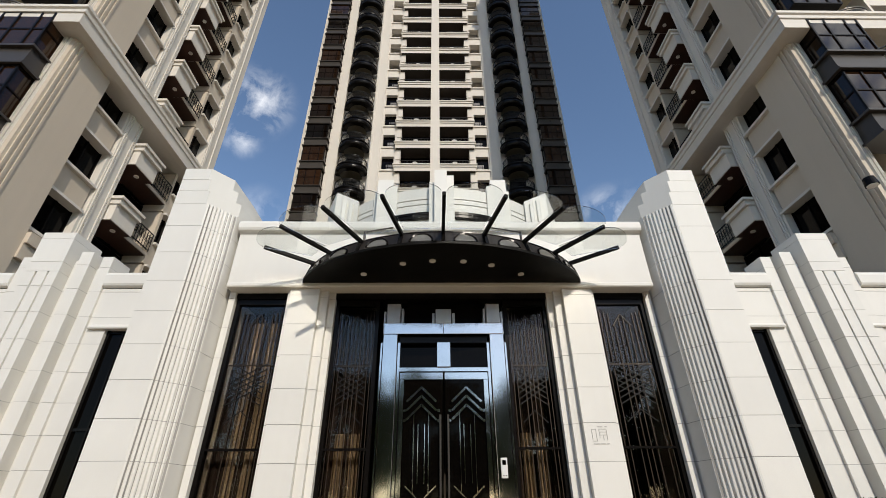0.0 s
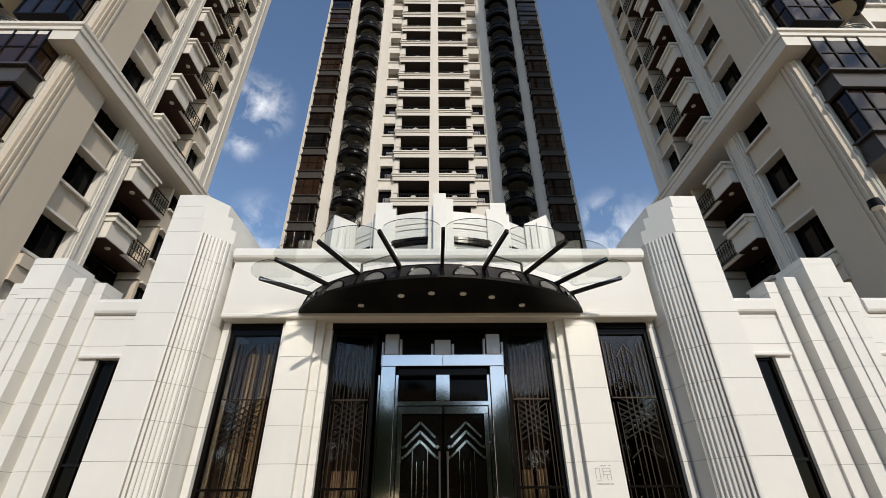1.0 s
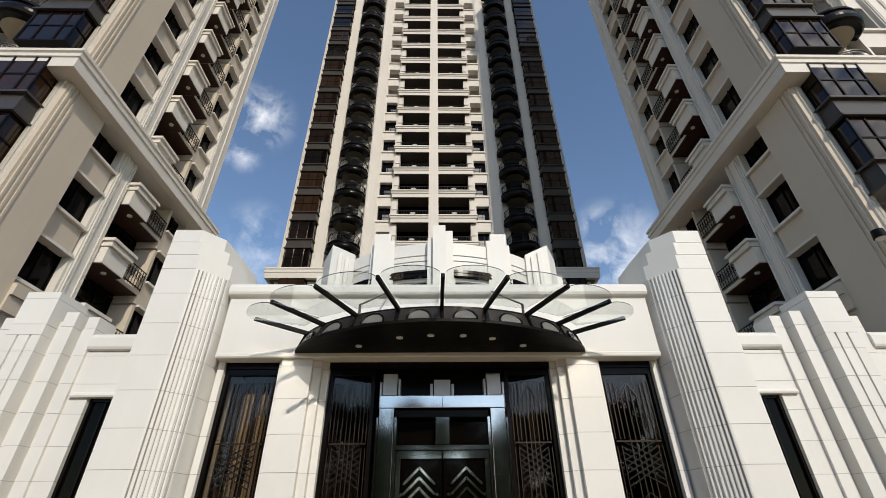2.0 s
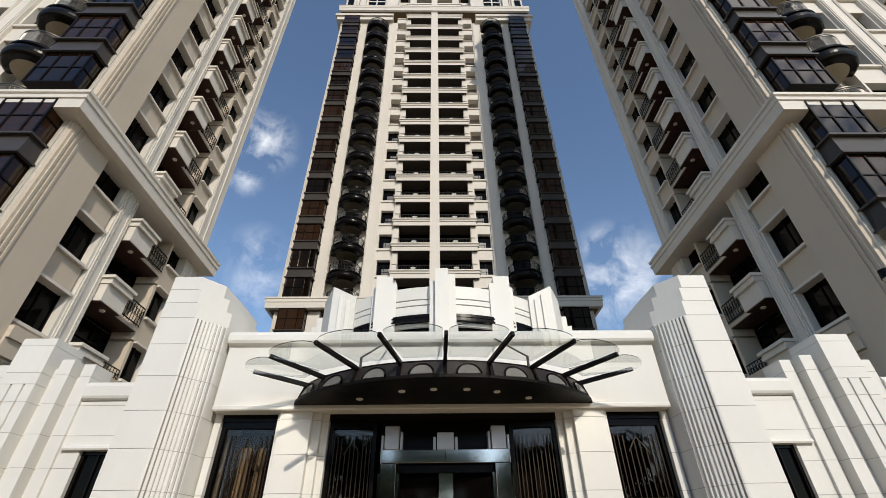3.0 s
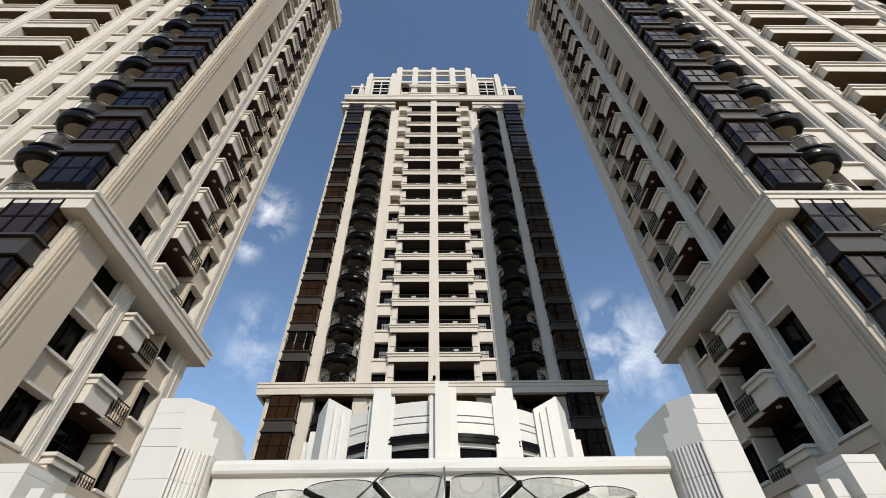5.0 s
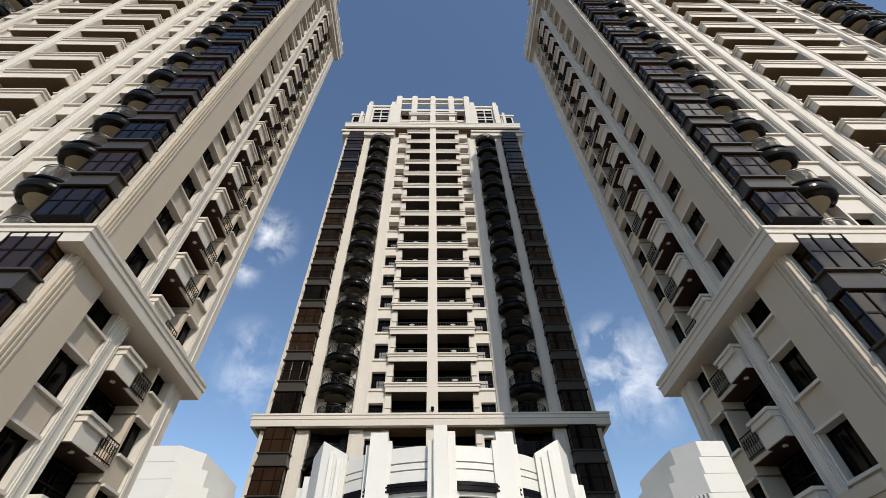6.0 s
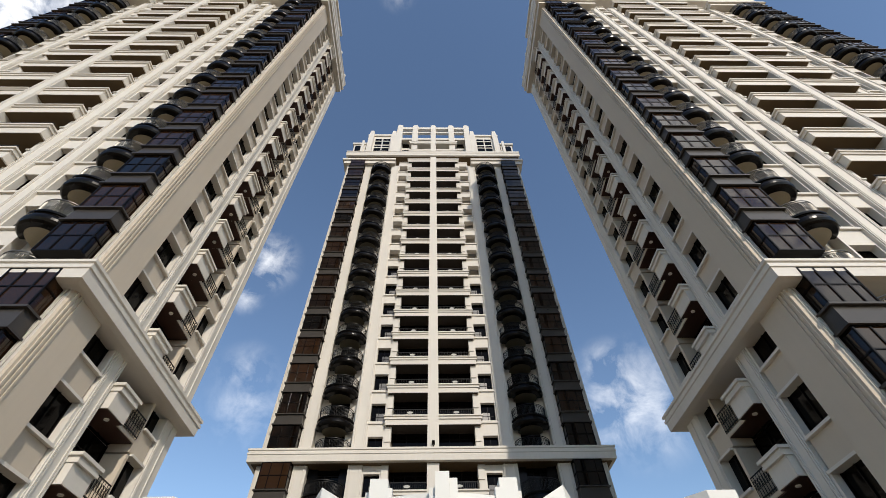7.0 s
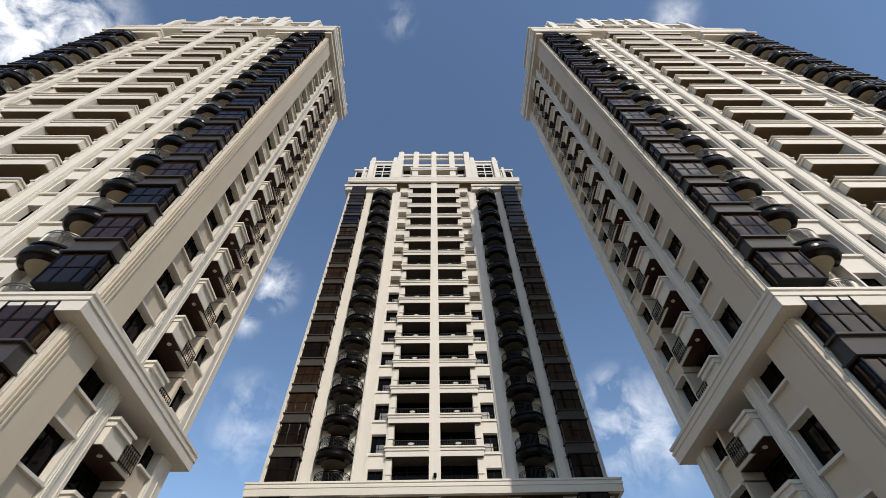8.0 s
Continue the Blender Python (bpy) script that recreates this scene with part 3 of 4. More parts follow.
def tower(cx, yf, half, depth, cols, piers, ledge, k0, label, side=0, skip=None, proud=0.3, spans=None, base=0.0):
    t = thing("apartment_tower", label, "apartment tower", "three apartment towers", cx, yf, 0)
    bm = bmesh.new()
    bx(bm, -half + (0.5 if side <= 0 else 0.0) + (1.3 if side < 0 else 0), half - (0.5 if side >= 0 else 0) - (1.3 if side > 0 else 0), 1.5, depth - 0.02, 0, ROOF_LEDGE + 1.5)
    part("wall", bm, PAINT, t, "pale tiled wall of the tower's core")
    zb, zt = base, TOP_LEDGE
    for s in (-1, 1):
        for x0, x1 in piers:
            me = pilaster_mesh(x1 - x0, -0.02, 1.52, zb, zt if x0 > cols["balcony"][1] else ROOF_LEDGE)
            put("pilaster", me, t, x0 if s > 0 else -x1)
    w = cols["middle"]
    put("pilaster", pilaster_mesh(2 * w, -proud - 0.05, 1.52, zb, ROOF_LEDGE, side != 0), t, -w)
    front(t, half, cols, k0, 15, skip, proud)
    # cornices
    part("cornice", ledge_mesh(-half, half, 0.0, depth, ledge[0], ledge[1], 0.85), PAINT, t)
    part("cornice", ledge_mesh(-half, half, 0.0, depth, ROOF_LEDGE, ROOF_LEDGE + 1.5, 0.7), PAINT, t)
    # brown sheets stand in for the shadow strip under the centre tower's cornices
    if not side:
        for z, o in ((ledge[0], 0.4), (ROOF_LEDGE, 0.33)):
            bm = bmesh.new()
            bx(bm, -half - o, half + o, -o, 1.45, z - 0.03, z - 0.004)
            part("cornice_soffit", bm, SHADEDOCHRE, t)
    inner = cols["wing"]
    for s in (-1, 1):
        bm = bmesh.new()
        for a, b, o in ((0, 0.9, 0.6), (0.9, 1.4, 0.85)):
            bx(bm, s * (inner - o * 0.3), s * (half + o), -o, depth + 0.3, TOP_LEDGE + a, TOP_LEDGE + b)
        part("cornice", bm, PAINT, t)
    crown(t, half, spans, depth, 0.42 if side else 1.0)
    if side:
        X = side * half
        for fx0, fy0 in [(X + side * 0.42, y) for y in (0.4, 4.2, 7.6, 11.2)] + [(side * x, -0.35) for x in (14.4, 13.1, 12.1, 10.8, 9.4)]:
            bm = bmesh.new()
            tube(bm, (fx0, fy0, ROOF_LEDGE + 1.5), (fx0, fy0, ROOF_LEDGE + 1.95), 0.28, 12, 0.36)
            tube(bm, (fx0, fy0, ROOF_LEDGE + 1.95), (fx0, fy0, ROOF_LEDGE + 2.45), 0.36, 12, 0.12)
            part("finial", bm, STONE, t)
        # flank pilasters: front corner, middle, back corner
        for y0, y1, gro in ((0.0, 2.2, "front"), (4.2, 5.15, "mid"), (10.4, depth, "back")):
            bm = bmesh.new()
            f = X + side * (0.16 if gro == "front" else 0.0)
            lo = y0
            ridges = {"front": (0.12, 0.32, 0.52), "mid": (0.08, 0.2, 0.68, 0.8), "back": (0.08, 0.2, 0.75)}[gro]
            plan = [(X - side * (0.0 if gro == "front" else 1.3), lo), (f, lo)]
            for d in ridges:
                plan += [(f, lo + d), (f + side * 0.05, lo + d), (f + side * 0.05, lo + d + 0.08), (f, lo + d + 0.08)]
            plan += [(f, y1), (X - side * (0.0 if gro == "front" else 1.3), y1)]
            prism(bm, plan, base, TOP_LEDGE)
            part("pilaster", bm, RENDER if gro == "front" else PAINT, t)
            if gro == "front":
                bm = bmesh.new()
                bx(bm, X - side * 1.3, X - side * 0.002, 1.53, y1, base, TOP_LEDGE)
                part("pier", bm, RENDER, t)
        bm = bmesh.new()
        bx(bm, X - side * 0.5, X + side * 0.25, 2.2, depth, 8.9, 9.5)
        bx(bm, X - side * 0.5, X + side * 0.35, 2.2, depth, 9.5, 9.95)
        part("base_cornice", bm, RENDER, t)
        bm = bmesh.new()
        bx(bm, X - side * 1.3, X + side * 0.02, 2.2, depth - 0.03, 0, 8.9)
        part("base_wall", bm, RENDER, t)
        flank(t, side, half, k0 - 1, 14)
    return t


CENTRE = dict(middle=0.52, balcony=(0.52, 3.85), jamb=0.6, windows=[(4.45, 6.05, 2)], round=(7.3, 10.8), bay=(11.95, 14.45), wing=6.9)
SIDE = dict(middle=0.66, balcony=(0.66, 5.0), jamb=0.35, windows=[(6.55, 7.9, 2), (8.9, 10.5, 1)], round=(10.55, 13.25), bay=(13.1, 15.3), wing=8.4)
tower(-0.14, 39.1, 15.1, 26, CENTRE, [(6.05, 7.3), (10.8, 11.95), (14.45, 15.1)], (22.1, 23.25), -3,
      "pale stone apartment tower with black bay windows and round balconies", 0, -1, 0.3, (12.9, 15.1, 7.4, 12.6, 7.2))
for sgn in (-1, 1):
    tower(sgn * 30.9, 13.9, 15.6, 11.8, SIDE, [(5.35, 6.55), (7.9, 8.9), (15.3, 15.595)], (18.2, 19.25), -4,
          "sand and cream apartment tower with black bays, facing the court", -sgn, -2, 0.6, (12.2, 15.6, 6.2, 11.8, 6.0))

# ---- the entrance portal ----
gate = thing("entrance_portal", "white stone entrance portal with reeded pillars and dark glazing", "entrance", "", 0.13, 12.4, 0)
COURSE, JOINT0 = 0.77, 0.33
JOINTS = [0.0] + [JOINT0 + COURSE * i for i in range(12)]


def courses(parent, pts, z0, z1, x=0.0):
    """A stone pier out of courses with open joints, over a plan polygon given anticlockwise from above."""
    cx = sum(p[0] for p in pts) / len(pts)
    cy = sum(p[1] for p in pts) / len(pts)
    g = 0.005
    zs = [z0] + [z for z in JOINTS if z0 + 0.1 < z < z1 - 0.1] + [z1]
    for a, b in zip(zs, zs[1:]):
        bm = bmesh.new()
        prism(bm, pts, a + g, b - g)
        part("stone_block", bm, STONE, parent)
    bm = bmesh.new()
    prism(bm, [(cx + (px - cx) * 0.975, cy + (py - cy) * 0.975) for px, py in pts], z0, z1 - 0.02)
    part("mortar_core", bm, MORTAR, parent)


MORTAR = material("grey_joint_mortar", (0.30, 0.29, 0.27), 0.9, vary=0.1)


def rect(x0, x1, y0, y1):
    x0, x1 = min(x0, x1), max(x0, x1)
    return [(x0, y0), (x1, y0), (x1, y1), (x0, y1)]


def holder(name, parent, label=""):
    ob = new(name)
    ob.parent = parent
    if label:
        ob["label"] = label
    return ob


# lintel with its moulded cap
bm = bmesh.new()
sweep(bm, [((-5.43, 0), (0, -1)), ((5.43, 0), (0, -1))],
      [(-1.2, 5.9), (0.10, 5.9), (0.12, 5.93), (0.12, 6.0), (0.10, 6.02), (0.10, 7.46), (-1.2, 7.46)])
part("lintel", bm, STONE, gate, "smooth white stone lintel")
bm = bmesh.new()
sweep(bm, [((-5.46, 0), (0, -1)), ((5.46, 0), (0, -1))],
      [(-1.2, 7.46), (0.08, 7.47), (0.10, 7.50), (0.22, 7.54), (0.25, 7.60), (0.25, 7.74), (0.22, 7.80), (0.15, 7.86), (-1.2, 7.88)])
part("lintel_cap", bm, STONE, gate)

for s in (-1, 1):
    # reeded pillar
    pil = holder("pillar", gate, "white stone pillar with a reeded corner")
    A, B = Vector((6.12, -0.85)), Vector((5.56, -0.20))
    n, reeds = 9, []
    d = (B - A) / n
    nrm = Vector((d.y, -d.x)).normalized()
    nrm = nrm if nrm.y < 0 else -nrm
    for i in range(n):
        for f, h in ((0.06, 0.0), (0.2, 0.018), (0.5, 0.030), (0.8, 0.018), (0.94, 0.0)):
            p = A + d * (i + f) + nrm * h
            reeds.append((p.x, p.y))
    outer = [(6.98, 1.9), (6.98, -0.85)]
    inner = [(5.56, -0.20), (5.46, 0.9), (5.46, 1.9)]

    def flip(pts):
        return [(s * x, y) for x, y in pts]
    courses(pil, flip(outer + [(A.x, A.y)] + reeds + inner), 0, 7.95)
    courses(pil, flip(outer + [(A.x + 0.02, A.y)] + inner), 7.95, 8.36)
    courses(pil, flip(outer + [(6.20, -0.85), (5.70, -0.26), (5.62, 0.9), (5.62, 1.9)]), 8.36, 8.74)
    courses(pil, flip(outer + [(6.28, -0.85), (5.84, -0.34), (5.78, 0.9), (5.78, 1.9)]), 8.74, 9.12)
    # column between the windows, stepped on both sides
    col = holder("column", gate, "white stone column with stepped sides")
    courses(col, rect(s * 3.10, s * 3.84, 0.0, 0.95), 0, 5.9)
    courses(col, rect(s * 2.90, s * 3.095, 0.14, 0.95), 0, 5.9)
    courses(col, rect(s * 2.74, s * 2.895, 0.28, 0.95), 0, 5.9)
    courses(col, rect(s * 3.845, s * 3.93, 0.12, 0.95), 0, 5.9)
    jam = holder("jamb", gate)
    courses(jam, rect(s * 5.30, s * 5.455, 0.22, 0.95), 0, 5.9)
    # wing wall, its cap, window ledge and stepped pilaster
    wing = holder("wing_wall", gate, "low white stone wing wall with a moulded cap")
    courses(wing, rect(s * 9.28, s * 9.80, 1.5, 2.2), 0, 5.38)
    courses(wing, rect(s * 6.985, s * 9.80, 1.5, 2.2), 5.38, 6.60)
    bm = bmesh.new()
    prof = [(-0.6, 6.62), (0.02, 6.62), (0.10, 6.66), (0.13, 6.72), (0.13, 6.98), (0.08, 7.08), (0.0, 7.12), (-0.6, 7.14)]
    sweep(bm, [((s * 6.99, 1.5), (0, -1)), ((s * 9.78, 1.5), (0, -1))], prof)
    part("wall_cap", bm, STONE, wing)
    bm = bmesh.new()
    sweep(bm, [((s * 12.5, 1.5), (0, -1)), ((s * 15.1, 1.5), (0, -1))], prof)
    part("wall_cap", bm, STONE, wing)
    for x0, x1 in ((7.0, 9.72), (11.9, 14.2)):
        bm = bmesh.new()
        sweep(bm, [((s * x0, 1.5), (0, -1)), ((s * x1, 1.5), (0, -1))], [(-0.3, 5.36), (0.09, 5.36), (0.11, 5.40), (0.09, 5.46), (0.0, 5.50), (-0.3, 5.50)])
        part("window_hood", bm, STONE, wing)
    courses(wing, rect(s * 12.5, s * 15.1, 1.5, 2.2), 5.5, 6.60)
    courses(wing, rect(s * 12.5, s * 12.75, 1.5, 2.2), 0, 5.36)
    courses(wing, rect(s * 14.2, s * 15.1, 1.5, 2.2), 0, 5.36)
    sp = holder("stepped_pilaster", gate, "white stone pilaster with stepped fins")
    courses(sp, rect(s * 9.80, s * 10.12, 1.42, 2.2), 0, 7.62)
    courses(sp, rect(s * 10.125, s * 10.3, 1.60, 2.2), 0, 7.3)
    courses(sp, rect(s * 10.305, s * 10.66, 1.25, 2.2), 0, 7.70)
    courses(sp, rect(s * 10.665, s * 10.9, 1.45, 2.2), 0, 7.5)
    courses(sp, rect(s * 10.905, s * 11.85, 1.05, 2.2), 6.95, 8.25)
    for x0, x1, y in ((10.905, 11.16, 1.05), (11.165, 11.21, 1.10), (11.215, 11.50, 1.05), (11.505, 11.55, 1.10), (11.555, 11.85, 1.05)):
        courses(sp, rect(s * x0, s * x1, y, 2.2), 0, 6.95)
    courses(sp, rect(s * 11.855, s * 12.1, 1.30, 2.2), 0, 7.75)
    courses(sp, rect(s * 12.105, s * 12.5, 1.45, 2.2), 0, 7.62)
    # narrow dark windows in the wing wall
    for x0, x1 in ((6.99, 9.27), (12.76, 14.19)):
        bm = bmesh.new()
        for x in (x0, x1 - 0.07):
            bx(bm, s * x, s * (x + 0.07), 1.60, 1.72, 0.2, 5.36)
        for z in (0.2, 2.75, 5.28):
            bx(bm, s * (x0 + 0.07), s * (x1 - 0.07), 1.61, 1.71, z, z + 0.07)
        bx(bm, s * (x0 + x1 + 1.4) / 2, s * ((x0 + x1 + 1.4) / 2 + 0.04), 1.62, 1.70, 0.27, 5.28)
        w = part("window", bm, BRONZE, gate, "tall narrow window with a black metal frame")
        bm = bmesh.new()
        bx(bm, s * (x0 + 0.07), s * (x1 - 0.07), 1.67, 1.69, 0.25, 5.3)
        part("pane", bm, PANE, w)

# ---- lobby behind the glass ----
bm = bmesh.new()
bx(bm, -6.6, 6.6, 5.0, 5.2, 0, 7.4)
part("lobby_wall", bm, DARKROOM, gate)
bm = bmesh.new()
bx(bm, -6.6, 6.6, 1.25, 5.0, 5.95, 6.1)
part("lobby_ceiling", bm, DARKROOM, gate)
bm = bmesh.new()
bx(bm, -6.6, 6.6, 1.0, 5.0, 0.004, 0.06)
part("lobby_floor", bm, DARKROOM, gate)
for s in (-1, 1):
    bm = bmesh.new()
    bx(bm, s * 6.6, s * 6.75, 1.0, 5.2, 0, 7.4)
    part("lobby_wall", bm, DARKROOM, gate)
bm = bmesh.new()
bx(bm, -6.75, 6.75, 1.25, 6.2, 7.42, 7.565)
part("lobby_roof", bm, MORTAR, gate)


def drape(name, mat, x0, x1, y, z0, z1, folds):
    """A hanging curtain with folds."""
    bm = bmesh.new()
    n = folds * 6
    a = []
    for i in range(n + 1):
        x = x0 + (x1 - x0) * i / n
        yy = y + 0.05 * math.sin(2 * math.pi * i / 6) + 0.012 * math.sin(i * 1.7)
        a.append((bm.verts.new((x, yy, z0)), bm.verts.new((x, yy, z1)), bm.verts.new((x, yy + 0.012, z0)), bm.verts.new((x, yy + 0.012, z1))))
    for p, q in zip(a, a[1:]):
        bm.faces.new((p[0], q[0], q[1], p[1]))
        bm.faces.new((q[2], p[2], p[3], q[3]))
        bm.faces.new((p[1], q[1], q[3], p[3]))
        bm.faces.new((q[0], p[0], p[2], q[2]))
    return mesh_of(name, bm, mat)


TINT = clear_glass("smoked_glass", (0.44, 0.37, 0.30))


def deco_window(x0, x1, z0, z1, y, dense):
    """A tall glazed light: frame, smoked pane, and art-deco bars: uprights, a pointed head, a lattice."""
    x0, x1 = min(x0, x1), max(x0, x1)
    bm = bmesh.new()
    for x in (x0, x1 - 0.09):
        bx(bm, x, x + 0.09, y - 0.08, y + 0.08, z0, z1)
    for z, h in ((z0, 0.1), (z1 - 0.14, 0.14), (z0 + 1.25, 0.05)):
        bx(bm, x0 + 0.09, x1 - 0.09, y - 0.075, y + 0.075, z, z + h)
    w = part("window", bm, BRONZE, gate, "tall dark window with art-deco metal bars")
    bm = bmesh.new()
    bx(bm, x0 + 0.09, x1 - 0.09, y + 0.0, y + 0.012, z0 + 0.05, z1 - 0.1)
    pane = part("pane", bm, TINT, w)
    pane.visible_shadow = not dense
    xm, W = (x0 + x1) / 2, (x1 - x0 - 0.18)
    yb = y - 0.03
    bm = bmesh.new()
    zt = z1 - 0.3
    for f in (-0.45, -0.36, -0.27, 0.27, 0.36, 0.45):
        bar(bm, (xm + f * W, yb, zt - 1.35), (xm + f * W, yb, zt - abs(0.45 - abs(f)) * 0.4), 0.018, 0.018)
    for f in (-0.16, -0.05, 0.05, 0.16):
        bar(bm, (xm + f * W, yb, z0 + 0.1), (xm + f * W, yb, zt - 0.12 - abs(f) * 1.4), 0.018, 0.018)
    for f in (-0.45, -0.36, 0.36, 0.45):
        bar(bm, (xm + f * W, yb, z0 + 0.1), (xm + f * W, yb, zt - 1.5), 0.015, 0.015)
    bar(bm, (xm - 0.2 * W, yb, zt - 0.42), (xm, yb, zt - 0.1), 0.02, 0.02)
    bar(bm, (xm + 0.2 * W, yb, zt - 0.42), (xm, yb, zt - 0.1), 0.02, 0.02)
    bar(bm, (xm - 0.45 * W, yb, zt - 1.4), (xm + 0.45 * W, yb, zt - 1.4), 0.02, 0.03)
    part("grille", bm, GOLD, w, "dull brass uprights with a pointed head")
    bm = bmesh.new()
    for i in range(5):
        o = (i - 2) * 0.13
        for sg in (-1, 1):
            bar(bm, (xm - 0.36 * W, yb - 0.012 * sg, zt - 1.85 + o - 0.22 * sg), (xm + 0.36 * W, yb - 0.012 * sg, zt - 1.85 + o + 0.22 * sg), 0.016, 0.022)
    bar(bm, (xm - 0.3 * W, yb, zt - 2.72), (xm, yb, zt - 2.45), 0.016, 0.02)
    bar(bm, (xm + 0.3 * W, yb, zt - 2.72), (xm, yb, zt - 2.45), 0.016, 0.02)
    part("lattice", bm, IRON, w, "black metal lattice of crossed bars")
    if dense:
        me = drape("curtain", BROWN, x0 + 0.05, x1 - 0.05, y + 0.42, 0.3, z1 - 0.2, 7)
        put("curtain", me, w)["label"] = "dark brown curtain hanging in folds"
        for f, wd in ((-0.22, 0.12), (0.12, 0.10)) if x1 - x0 > 1.2 else ():
            me = drape("curtain", CURTAIN, xm + f * W, xm + (f + wd * 1.6) * W, y + 0.36, 0.4, z1 - 0.5, 2)
            put("curtain", me, w)["label"] = "narrow cream curtain"
    if x1 - x0 < 1.2:
        for a, b in ((-0.34, -0.10), (0.0, 0.26)):
            me = drape("curtain", CURTAIN, xm + a * W, xm + b * W, y + 0.34, 0.4, 2.55, 3)
            put("curtain", me, w)["label"] = "cream half-height curtain"
    return w


for s in (-1, 1):
    deco_window(s * 3.94, s * 5.29, 0.9, 5.74, 0.42, s < 0)
    deco_window(s * 1.60, s * 2.73, 0.9, 5.74, 0.50, True)
bm = bmesh.new()
bx(bm, -5.3, -3.93, 0.36, 0.9, 0, 0.9)
part("plinth", bm, BRONZE, gate)
bm = bmesh.new()
bx(bm, 3.93, 5.3, 0.36, 0.9, 0, 0.9)
part("plinth", bm, BRONZE, gate)
bm = bmesh.new()
bx(bm, -5.3, 5.3, 0.30, 0.9, 5.745, 5.9)
part("head_panel", bm, BRONZE, gate)
for s in (-1, 1):
    bm = bmesh.new()
    bx(bm, s * 1.55, s * 2.74, 0.44, 0.9, 0, 0.9)
    part("plinth", bm, BRONZE, gate)

# ---- the door ----
door = thing("entrance_door", "polished steel double door with dark glass under a stepped frame", "door", "", 0.18, 12.75, 0)
for s in (-1, 1):
    bm = bmesh.new()
    bx(bm, s * 1.15, s * 1.50, 0.0, 0.32, 0, 4.80)
    part("jamb", bm, STEEL, door, bevel=0.008)
    bm = bmesh.new()
    bx(bm, s * 1.52, s * 1.56, 0.06, 0.3, 0.0, 4.6)
    part("edge_strip", bm, STEEL, door)
    bm = bmesh.new()
    bx(bm, s * 1.10, s * 1.44, 0.0, 0.3, 5.10, 5.62)
    part("crest_block", bm, BRUSHED, door, bevel=0.008)
    bm = bmesh.new()
    bx(bm, s * 1.02, s * 1.07, 0.04, 0.3, 5.10, 5.50)
    bx(bm, s * 1.47, s * 1.52, 0.04, 0.3, 4.82, 5.42)
    part("crest_strip", bm, BRUSHED, door)
    bm = bmesh.new()
    bx(bm, s * 0.95, s * 1.5, 0.05, 0.35, 5.66, 5.74)
    part("crest_cap", bm, BRONZE, door)
    bm = bmesh.new()
    bx(bm, 0 + s * 0.004, s * 1.50, 0.0, 0.32, 4.81, 5.09)
    part("head", bm, STEEL, door, bevel=0.006)
    bm = bmesh.new()
    bx(bm, s * 0.16, s * 1.06, 0.22, 0.24, 4.02, 4.52)
    part("transom_pane", bm, PANE, door)
    bm = bmesh.new()
    bx(bm, s * 1.08, s * 1.14, 0.12, 0.3, 0.0, 4.62)
    part("inner_jamb", bm, STEEL, door)
    # the leaf
    leaf = holder("door_leaf", door, "dark glass leaf with steel chevrons")
    bm = bmesh.new()
    bx(bm, s * 0.02, s * 1.06, 0.20, 0.22, 0.05, 3.86)
    part("pane", bm, PANE, leaf)
    bm = bmesh.new()
    bx(bm, s * 0.02, s * 1.06, 0.15, 0.25, 3.72, 3.88)
    part("top_rail", bm, STEEL, leaf)
    bm = bmesh.new()
    bx(bm, s * 0.96, s * 1.06, 0.15, 0.25, 0.05, 3.71)
    part("stile", bm, STEEL, leaf)
    for i, z in enumerate((3.2, 3.0, 2.8)):
        bm = bmesh.new()
        bar(bm, (s * 0.18, 0.15, z), (s * 0.53, 0.15, z + 0.33), 0.02, 0.05)
        bar(bm, (s * 0.53, 0.15, z + 0.33), (s * 0.88, 0.15, z), 0.02, 0.05)
        part("chevron", bm, STEEL, leaf)
    bm = bmesh.new()
    bar(bm, (s * 0.2, 0.15, 1.45), (s * 0.53, 0.15, 1.15), 0.02, 0.025)
    bar(bm, (s * 0.53, 0.15, 1.15), (s * 0.86, 0.15, 1.45), 0.02, 0.025)
    part("chevron", bm, STEEL, leaf)
    for f, a, b in ((0.36, 1.3, 3.0), (0.45, 1.5, 2.7), (0.60, 1.5, 2.7), (0.70, 1.3, 3.0)):
        bm = bmesh.new()
        bar(bm, (s * f, 0.16, a), (s * f, 0.16, b), 0.015, 0.015)
        part("upright", bm, STEEL, leaf)
    for z in (3.0, 2.78):
        bm = bmesh.new()
        for x in (0.13, 0.92):
            tube(bm, (s * x, 0.19, z), (s * x, 0.14, z), 0.035, 12)
        part("stud", bm, STEEL, leaf)
    bm = bmesh.new()
    tube(bm, (s * 0.09, 0.09, 0.7), (s * 0.09, 0.09, 2.9), 0.022, 10)
    for z in (0.9, 2.7):
        tube(bm, (s * 0.09, 0.09, z), (s * 0.09, 0.2, z), 0.014, 8)
    part("pull_handle", bm, GREYCAP, leaf, "long upright pull handle")
bm = bmesh.new()
bx(bm, -0.16, 0.16, 0.04, 0.28, 4.0, 4.60)
part("mullion", bm, STEEL, door)
bm = bmesh.new()
bx(bm, -0.20, 0.20, 0.0, 0.3, 5.10, 5.47)
part("crest_block", bm, BRUSHED, door, bevel=0.008)
for s in (-1, 1):
    bm = bmesh.new()
    bx(bm, s * 0.23, s * 0.29, 0.05, 0.3, 5.10, 5.38)
    part("crest_strip", bm, BRUSHED, door)
bm = bmesh.new()
bx(bm, -1.08, 1.08, 0.1, 0.3, 3.9, 3.99)
part("transom", bm, STEEL, door)
bm = bmesh.new()
